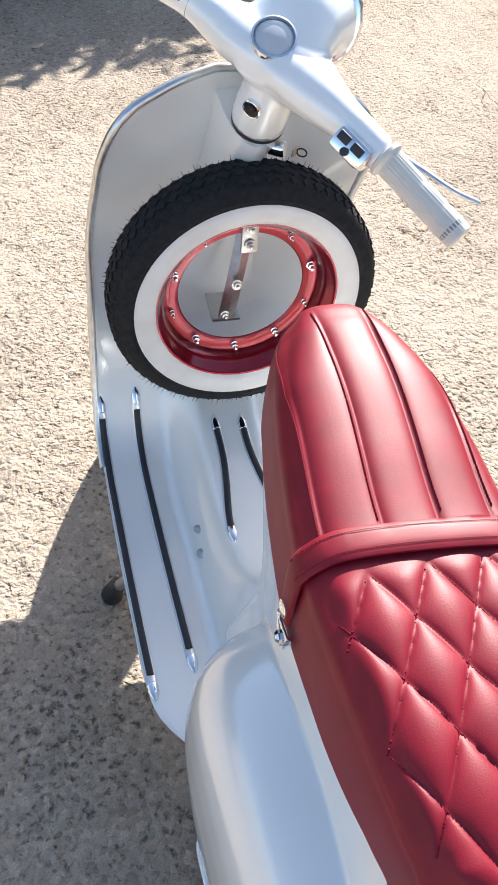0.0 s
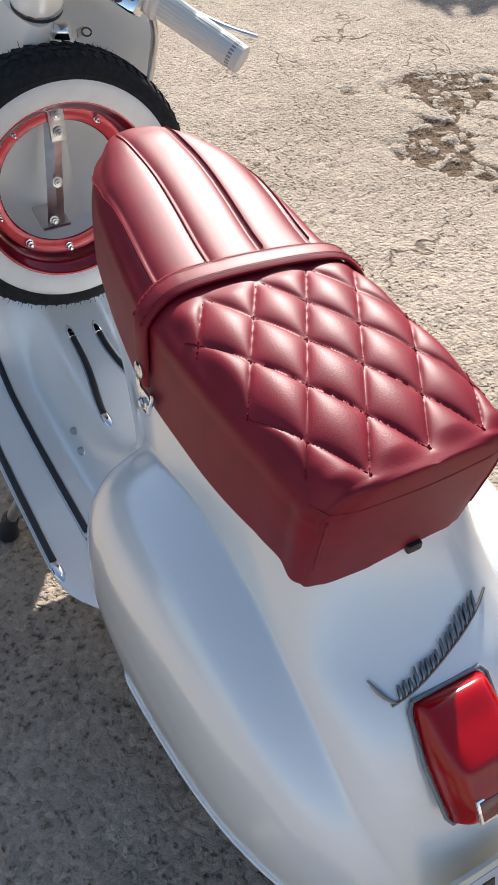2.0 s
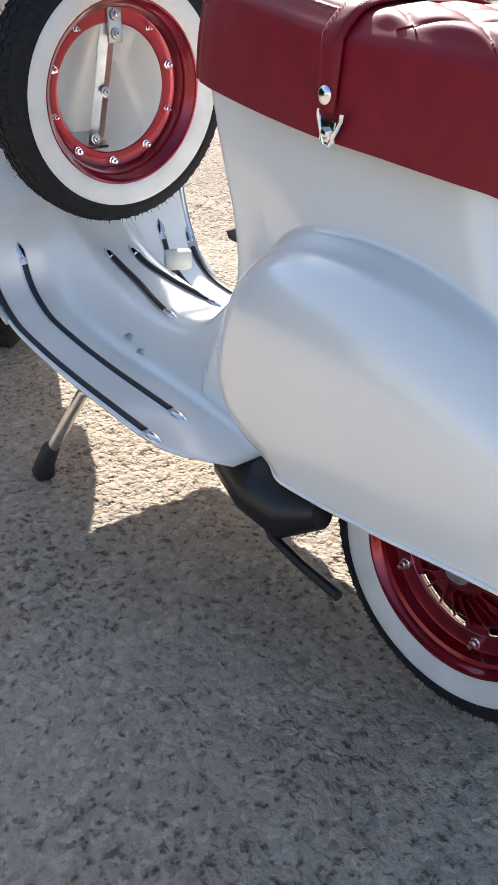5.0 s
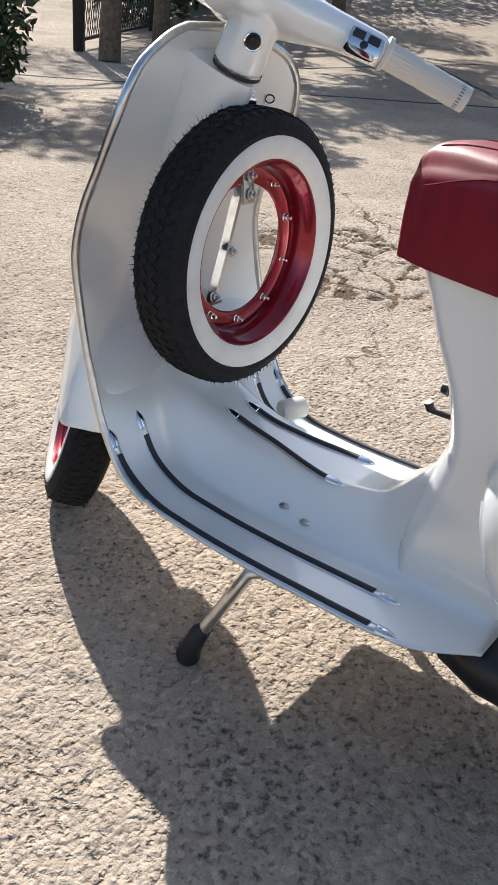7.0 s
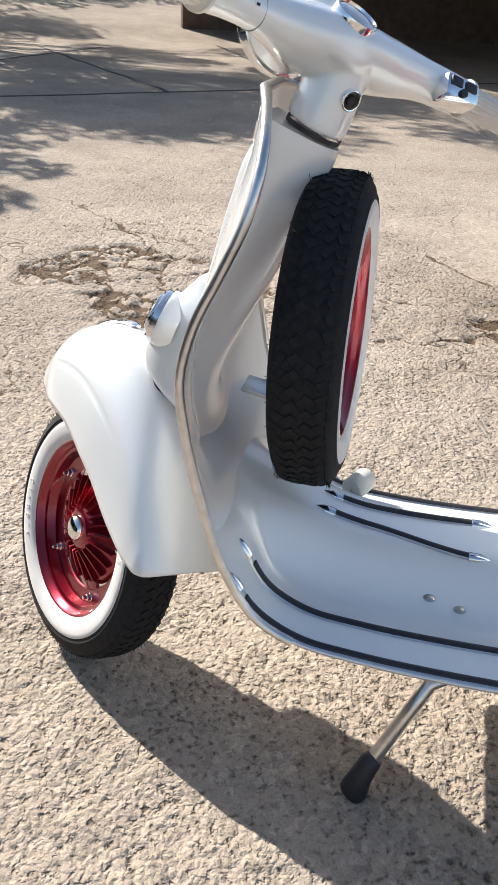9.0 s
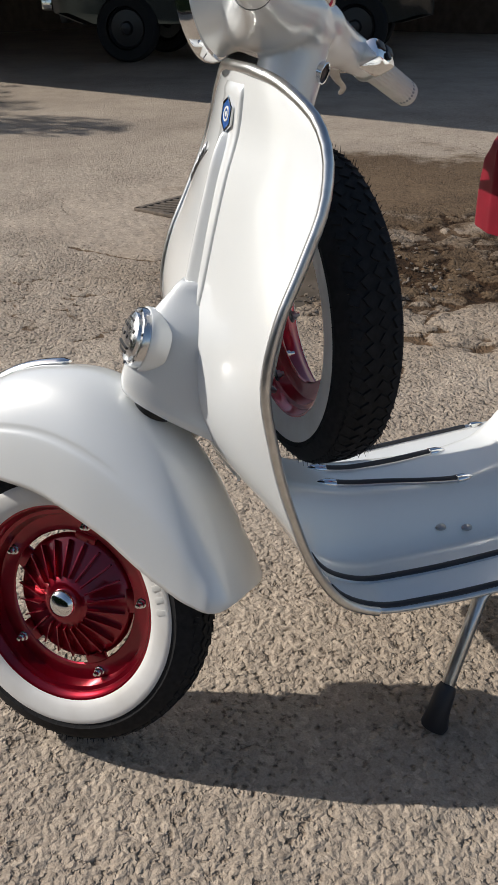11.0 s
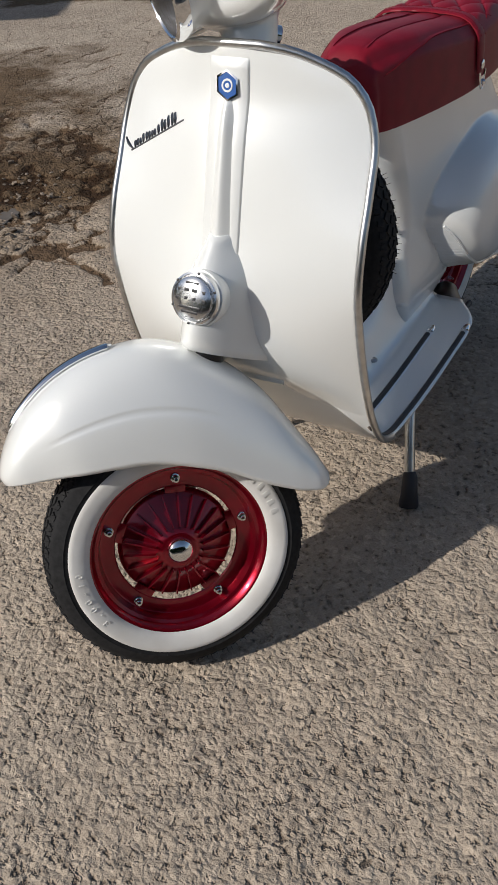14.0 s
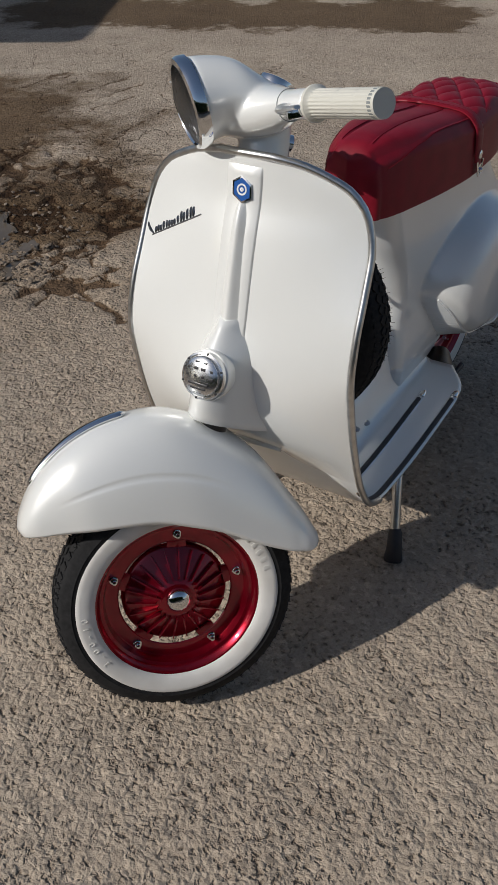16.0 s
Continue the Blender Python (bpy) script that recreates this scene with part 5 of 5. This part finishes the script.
CARGLASS = material("dark_car_glass", (0.01, 0.012, 0.014), 0.05)
BAG = material("dark_blue_plastic", (0.02, 0.025, 0.06), 0.4)
vary(BAG, 12, (0.012, 0.016, 0.04), (0.03, 0.035, 0.08))
GRATE = material("rusty_iron", (0.10, 0.08, 0.065), 0.7, 0.4)
vary(GRATE, 30, (0.10, 0.085, 0.07), (0.24, 0.19, 0.145))
PUDDLE = material("muddy_water", (0.13, 0.105, 0.078), 0.22, spec=0.3)
vary(PUDDLE, 6, (0.10, 0.08, 0.058), (0.155, 0.125, 0.095), 5)
RUBBLE = material("muddy_rubble", (0.2, 0.16, 0.12), 0.9, spec=0.2)
vary(RUBBLE, 45, (0.10, 0.078, 0.058), (0.27, 0.22, 0.175), 5)

WALL_A, WALL_D = Vector((-0.40, 3.95, 0)), Vector((0.925, 0.38, 0)).normalized()
WALL_N = Vector((-WALL_D.y, WALL_D.x, 0))
wall_m = Matrix((WALL_D, WALL_N, Vector((0, 0, 1)))).transposed().to_4x4()
wall_m.translation = WALL_A
tagged(part("wall_hedge", box(wall_m @ pose(-0.5, 0.16, 0.05), 8.0, 0.30, 0.20, 0.02), STUCCO, None), "low brown stucco retaining wall under the hedge", "wall", kind="structure")


def leaves(name, boxes, count, size, seed, mat, parent=None):
    """Many small bent leaves, thickest towards the outside of the clumps (centre, radii)."""
    rnd = random.Random(seed)
    verts, faces = [], []
    for _ in range(count):
        c, r = boxes[rnd.randrange(len(boxes))]
        d = Vector((rnd.gauss(0, 1), rnd.gauss(0, 1), rnd.gauss(0, 1))).normalized() * (rnd.random() ** 0.4)
        p = Vector((c[0] + d.x * r[0], c[1] + d.y * r[1], c[2] + d.z * r[2]))
        a = Vector((rnd.uniform(-1, 1), rnd.uniform(-1, 1), rnd.uniform(-0.7, 0.7))).normalized()
        b = a.cross(Vector((rnd.uniform(-1, 1), rnd.uniform(-1, 1), rnd.uniform(-1, 1)))).normalized()
        n = a.cross(b)
        s = size * rnd.uniform(0.6, 1.3)
        k = len(verts)
        verts += [tuple(p - a * s), tuple(p + b * s * 0.42 + n * s * 0.12), tuple(p + a * s), tuple(p - b * s * 0.42 + n * s * 0.12)]
        faces += [(k, k + 1, k + 2), (k, k + 2, k + 3)]
    me = bpy.data.meshes.new(name)
    me.from_pydata(verts, [], faces)
    me.materials.append(mat)
    ob = new(name, me)
    if parent:
        ob.parent = parent
    return ob


_rnd = random.Random(3)
_clumps = []
for k in range(38):
    along = -4.2 + 0.23 * k
    high = 1.75 if along < 2.55 else (1.45 if along < 3.5 else 1.45 - 0.75 * (along - 3.5))
    p = WALL_A + WALL_D * along + WALL_N * (0.36 + _rnd.uniform(-0.05, 0.12))
    z = 0.36
    while z < high - 0.2:
        _clumps.append(((p.x + _rnd.uniform(-0.06, 0.06), p.y + _rnd.uniform(-0.06, 0.06), z + _rnd.uniform(-0.06, 0.06)), (0.28, 0.30, 0.30)))
        _clumps.append(((p.x - 0.13, p.y + 0.34, z + _rnd.uniform(-0.1, 0.1)), (0.32, 0.32, 0.34)))
        z += 0.27
tagged(leaves("hedge", _clumps, 72000, 0.055, 4, LEAF), "dense dark green hedge above a low wall", "hedge", kind="stuff")


def tree(base, height, crown, count, seed):
    t = tagged(new("tree"), "leafy tree with a spreading crown", "tree")
    t.location = base
    b = Vector((0, 0, 0))
    top = Vector((0.1, 0.1, height))
    bm = tube([b, b.lerp(top, 0.4) + Vector((0.06, 0, 0)), top], [0.13, 0.10, 0.05], 12)
    rnd = random.Random(seed)
    for c, r in crown:
        tube([b.lerp(top, rnd.uniform(0.5, 0.9)), Vector(c) * 0.6 + top * 0.4, Vector(c)], [0.05, 0.03, 0.01], 8, bm)
    part("trunk", bm, BARK, t, "rough brown trunk and limbs")
    leaves("crown", crown, count, 0.075, seed, LEAF, t)
    return t


def blobs(seed, n, spread, z, r):
    rnd = random.Random(seed)
    return [((rnd.uniform(-spread, spread), rnd.uniform(-spread, spread), z + rnd.uniform(-0.6, 0.8)), (r * rnd.uniform(0.6, 1.2), r * rnd.uniform(0.6, 1.2), r * 0.6)) for _ in range(n)]


tree((9.0, 9.6, 0), 3.2, blobs(1, 18, 2.6, 3.6, 0.75), 9000, 21)
tree((6.3, 7.8, 0), 3.0, blobs(2, 5, 0.75, 3.1, 0.42), 1100, 22)
tree((12.2, 8.7, 0), 3.6, blobs(5, 20, 2.5, 4.0, 0.8), 9500, 24)
tree((15.2, 13.4, 0.5), 4.6, blobs(7, 34, 5.0, 5.2, 1.0), 24000, 25)


# poles in weights before the hedge
def pole(name, base, lean, label):
    t = tagged(new(name), label, "pole")
    part("shaft", tube([base, Vector(base) + Vector((lean, 0.02, 0.5)), Vector(base) + Vector((lean * 1.4, 0.04, 0.95))], 0.012, 10), STEEL, t, "thin grey steel shaft")
    return t


_p = pole("pole", (0.17, 3.98, 0.05), -0.03, "thin grey metal pole standing in a dark block")
part("weight", box(pose(0.12, 3.94, 0.055, 0, 0, 22), 0.20, 0.16, 0.11, 0.012), GRIPEND, _p, "dark grey block")
_p = pole("pole", (0.60, 4.30, 0.02), -0.02, "thin grey metal pole standing in a flat dark blue weight")
part("weight", box(pose(0.64, 4.28, 0.025, 0, 0, 22), 0.30, 0.20, 0.06, 0.02), BAG, _p, "flat dark blue plastic weight")
_p = pole("pole", (1.0, 4.52, 0.08), 0.03, "thin grey metal pole standing in a concrete block")
part("weight", box(pose(0.93, 4.49, 0.065, 0, 0, 22), 0.28, 0.20, 0.13, 0.012), BLOCK, _p, "grey concrete block")


# joints between the street's concrete slabs
JOINT = material("tarred_joint", (0.05, 0.045, 0.04), 0.9)
vary(JOINT, 20, (0.035, 0.03, 0.028), (0.09, 0.08, 0.07))
for a, b in (((4.2, 7.25), (11.4, 0.2)), ((7.0, 6.8), (15.0, 6.3)), ((6.0, 5.5), (10.5, 9.8)), ((7.9, 3.6), (14.5, 8.8)), ((9.2, 2.3), (17.5, 6.2))):
    a, b = Vector((*a, 0)), Vector((*b, 0))
    bm = bmesh.new()
    wob = [a.lerp(b, k / 24) + Vector((0.02 * math.sin(k * 1.7), 0.02 * math.cos(k * 2.3), 0)) for k in range(25)]
    side = Vector((-(b - a).y, (b - a).x, 0)).normalized()
    loft([[p + side * w + Vector((0, 0, h)) for w, h in ((-0.03, -0.004), (-0.02, 0.003), (0.02, 0.003), (0.03, -0.004))] for p in wob], bm=bm)
    tagged(part("slab_joint", bm, JOINT, None), "dark tarred joint between concrete slabs", "joint", kind="structure")


# drain grate
def drain(center, angle):
    d = tagged(new("drain_grate"), "rusty iron drain grate let into the yard", "drain grate")
    m = pose(center[0], center[1], 0, 0, 0, angle)
    part("sump", box(m @ pose(0, 0, 0.0015), 1.06, 0.60, 0.004), INK, d, "dark sump under the slats")
    for sx, sy, x, y in ((1.10, 0.03, 0, 0.31), (1.10, 0.03, 0, -0.31), (0.03, 0.64, 0.54, 0), (0.03, 0.64, -0.54, 0), (1.06, 0.028, 0, 0)):
        part("frame_bar", box(m @ pose(x, y, 0.004), sx, sy, 0.016, 0.003), GRATE, d)
    first = None
    for row in (-0.155, 0.155):
        for k in range(22):
            mm = m @ pose(-0.50 + 1.00 * k / 21, row, 0.0045, 0, 0, 14 if row > 0 else -14)
            if first is None:
                first = part("slat", box(pose(0, 0, 0), 0.022, 0.285, 0.012, 0.002), GRATE, d).data
                ob = [o for o in d.children if o.name.startswith("slat")][0]
            else:
                ob = new("slat", first)
                ob.parent = d
            ob.matrix_local = mm
    return d


drain((3.28, -0.31), -59)


def puddle(center, rx, ry, seed):
    rnd = random.Random(seed)
    ph = [rnd.uniform(0, 6.28) for _ in range(5)]
    bm = bmesh.new()
    vs = []
    for k in range(60):
        a = 2 * math.pi * k / 60
        r = 1 + 0.22 * math.sin(2 * a + ph[0]) + 0.13 * math.sin(3 * a + ph[1]) + 0.07 * math.sin(7 * a + ph[2]) + 0.04 * math.sin(13 * a + ph[3])
        vs.append(bm.verts.new((center[0] + rx * r * math.cos(a), center[1] + ry * r * math.sin(a), -0.0155)))
    bm.faces.new(vs)
    return tagged(part("puddle", bm, PUDDLE, None, smooth=0), "shallow muddy puddle beside the drain", "puddle", kind="structure")


puddle((2.06, -0.06), 0.40, 0.40, 8)


def rubble(count, seed):
    """Loose broken bits of concrete lying round the puddle."""
    rnd = random.Random(seed)
    bm = bmesh.new()
    for _ in range(count):
        a, d = rnd.uniform(0, 6.283), rnd.gauss(0.47, 0.11)
        x, y, r = 2.04 + d * math.cos(a) * 0.95, -0.10 + d * math.sin(a) * 0.95, rnd.uniform(0.004, 0.010) * (1 if rnd.random() < 0.9 else 1.7)
        m = pose(x, y, -0.010 + r * 0.35, rnd.uniform(-30, 30), rnd.uniform(-30, 30), rnd.uniform(0, 360)) @ Matrix.Diagonal((r * rnd.uniform(0.8, 1.5), r, r * rnd.uniform(0.5, 0.9), 1))
        vs = [bm.verts.new(m @ (Vector(p) * rnd.uniform(0.75, 1.2))) for p in ((1, 0.3, 0.2), (-1, 0.2, 0.1), (0.3, 1, 0), (-0.2, -1, 0.2), (0.2, 0.1, 1), (0, 0, -0.8), (0.7, 0.7, 0.5), (-0.7, -0.7, 0.6), (0.7, -0.6, 0.5), (-0.6, 0.7, 0.6))]
        bmesh.ops.convex_hull(bm, input=vs)
    return tagged(part("rubble", bm, RUBBLE, None, smooth=0), "loose broken bits of concrete round the puddle", "rubble", kind="stuff")


rubble(420, 6)


# parked car, far behind
def car():
    c = tagged(new("car"), "dark off-road car parked in the shade", "car")
    m = pose(11.9, -3.5, 0, 0, 0, -31.5) @ Matrix.Diagonal((1.15, 1.15, 1.15, 1))
    side = [(2.25, 0.55), (2.27, 0.85), (2.22, 1.05), (2.10, 1.72), (1.95, 1.82), (0.2, 1.84), (-0.35, 1.78), (-0.85, 1.15), (-2.05, 1.02), (-2.2, 0.9), (-2.22, 0.5), (-1.9, 0.42), (1.9, 0.42)]
    rows = []
    for x, k in ((-0.82, 0.93), (-0.86, 0.985), (-0.86, 1.0), (0.86, 1.0), (0.86, 0.985), (0.82, 0.93)):
        rows.append([m @ Vector((x * (1 - 0.10 * max(0, z - 1.0)), y * k, 0.42 + (z - 0.42) * (k * 0.5 + 0.5))) for y, z in side])
    part("body", loft(rows, closed=True, ends=True), CARPAINT, c, "glossy dark car body", 35)
    for y in (1.35, -1.35):
        for x in (-0.80, 0.80):
            s = -1 if x < 0 else 1
            w = part("wheel", lathe([(0.24, -0.11), (0.34, -0.11), (0.37, -0.08), (0.375, 0.0), (0.37, 0.08), (0.34, 0.11), (0.24, 0.11)], 40, m @ frame_to((x, y, 0.375), (s, 0, 0))), RUBBER, c, "black car tyre")
            part("hub", lathe([(0.24, 0.07), (0.22, 0.09), (0.20, 0.05), (0.08, 0.06), (0.06, 0.10), (0.001, 0.11)], 28, m @ frame_to((x, y, 0.375), (s, 0, 0))), DARK, w, "dark steel wheel")
    part("rear_bumper", box(m @ pose(0, 2.33, 0.64), 1.74, 0.14, 0.14, 0.03), CHROME, c, "chrome rear bumper")
    part("towing_step", box(m @ pose(0, 2.28, 0.48), 1.0, 0.10, 0.12, 0.02), DARK, c, "dark lower step")
    for x in (-0.76, 0.76):
        part("tail_light", box(m @ pose(x, 2.27, 0.92), 0.18, 0.08, 0.14, 0.02), AMBER, c, "orange-red tail light")
    part("rear_plate", box(m @ pose(-0.1, 2.29, 0.92), 0.52, 0.012, 0.11, 0.003), PLATE, c, "plain pale plate")
    for s in (-1, 1):
        for y0, y1 in ((0.15, 0.95), (1.05, 1.85)):
            b = bmesh.new()
            b.faces.new([b.verts.new(m @ Vector((s * (0.862 - 0.086 * (z - 1.0)), y, z))) for y, z in ((y0, 1.18), (y1, 1.18), (y1, 1.65), (y0, 1.65))])
            part("window", b, CARGLASS, c, "dark side window", 0)
    return c


car()


# iron gate at the yard's entrance
def gate(a, b):
    g = tagged(new("iron_gate"), "black iron gate with upright bars over diamond mesh", "gate")
    a, b = Vector(a), Vector(b)
    d = (b - a).normalized()
    L = (b - a).length
    for p in (a, b):
        part("post", box(pose(p.x, p.y, 1.0, 0, 0, math.degrees(math.atan2(d.y, d.x))), 0.12, 0.12, 2.0, 0.01), IRON, g, "square iron post")
    for z in (0.12, 0.85, 1.9):
        part("rail", tube([a + Vector((0, 0, z)), b + Vector((0, 0, z))], 0.025, 8), IRON, g)
    n = int(L / 0.13)
    for k in range(1, n):
        p = a.lerp(b, k / n)
        part("bar", tube([p + Vector((0, 0, 0.85)), p + Vector((0, 0, 1.9))], 0.011, 6), IRON, g)
    bm = bmesh.new()
    for k in range(int(L / 0.11)):
        for s in (-1, 1):
            p0 = a + d * (0.11 * k + (0.36 if s < 0 else 0))
            p1 = p0 + d * 0.36 * s
            if 0 < (p1 - a).length < L and (p1 - a).dot(d) > 0:
                tube([p0 + Vector((0, 0, 0.12)), p1 + Vector((0, 0, 0.85))], 0.005, 4, bm)
    tagged(part("diamond_mesh", bm, IRON, g, "diamond wire mesh"), kind="stuff")
    return g


gate((6.7, 8.75, 0), (10.4, 11.1, 0))

# far walls that close the yard
def wall_box(name, a, b, height, label, mat, t=0.4):
    a, b = Vector((*a, 0)), Vector((*b, 0))
    d = b - a
    m = pose((a.x + b.x) / 2, (a.y + b.y) / 2, height / 2 - 0.02, 0, 0, math.degrees(math.atan2(d.y, d.x)))
    return tagged(part(name, box(m, d.length, t, height, 0.01), mat, None, smooth=0), label, "wall", kind="structure")




def carport():
    """An unseen flat roof on posts, added to cast the shade over the parked car."""
    c = tagged(new("carport"), "unseen flat roof on posts, added to shade the parked car", "carport")
    e, s = Vector((0.88, 0.476, 0)), Vector((0.476, -0.88, 0))
    o = Vector((6.45, 0.72, 0))
    mid = o + e * 5.75 + s * 6.5
    m = pose(mid.x, mid.y, 3.06, 0, 0, math.degrees(math.atan2(e.y, e.x)))
    part("roof", box(m, 11.5, 13.0, 0.12, 0.02), STUCCO, c, "added flat dark brown roof slab that casts the shade")
    # walls added at the back to keep the shade under the roof deep
    for mm, w in ((m @ pose(5.65, 0, -1.56), 13.0), (m @ pose(0, -6.4, -1.56, 0, 0, 90), 11.5)):
        part("back_wall", box(mm, 0.2, w, 3.0, 0.01), STUCCO, c, "added dark brown wall that deepens the shade")
    for a, b in ((7.3, 0.3), (0.3, 12.7)):
        p = o + e * a + s * b
        part("post", tube([p, p + Vector((0, 0, 3.0))], 0.05, 12), STEEL, c, "grey steel post")
    return c


carport()
_clumps = []
for k in range(46):
    p = Vector((10.7, 12.0, 0)).lerp(Vector((18.0, 14.6, 0)), k / 18) if k < 18 else Vector((18.0, 14.6, 0)).lerp(Vector((36.0, 5.0, 0)), (k - 18) / 27)
    rise = 0.10 * max(0.0, p.x * 0.8 + p.y * 0.6 - 15)
    for z in (0.5, 1.5, 2.5):
        _clumps.append(((p.x + _rnd.uniform(-0.3, 0.3), p.y + _rnd.uniform(-0.3, 0.3), min(rise, 1.6) + z), (0.75, 0.75, 0.8)))
tagged(leaves("thicket", _clumps, 26000, 0.12, 14, LEAF), "dark leafy thicket along the street", "thicket", kind="stuff")
wall_box("wall_east", (30, 3), (30, -14), 2.4, "plain pale rendered yard wall", PALE)
wall_box("wall_south", (30, -14), (-14, -14), 2.4, "plain pale rendered yard wall", PALE)
wall_box("wall_west", (-14, -14), (-14, 0), 2.4, "plain pale rendered yard wall", PALE)
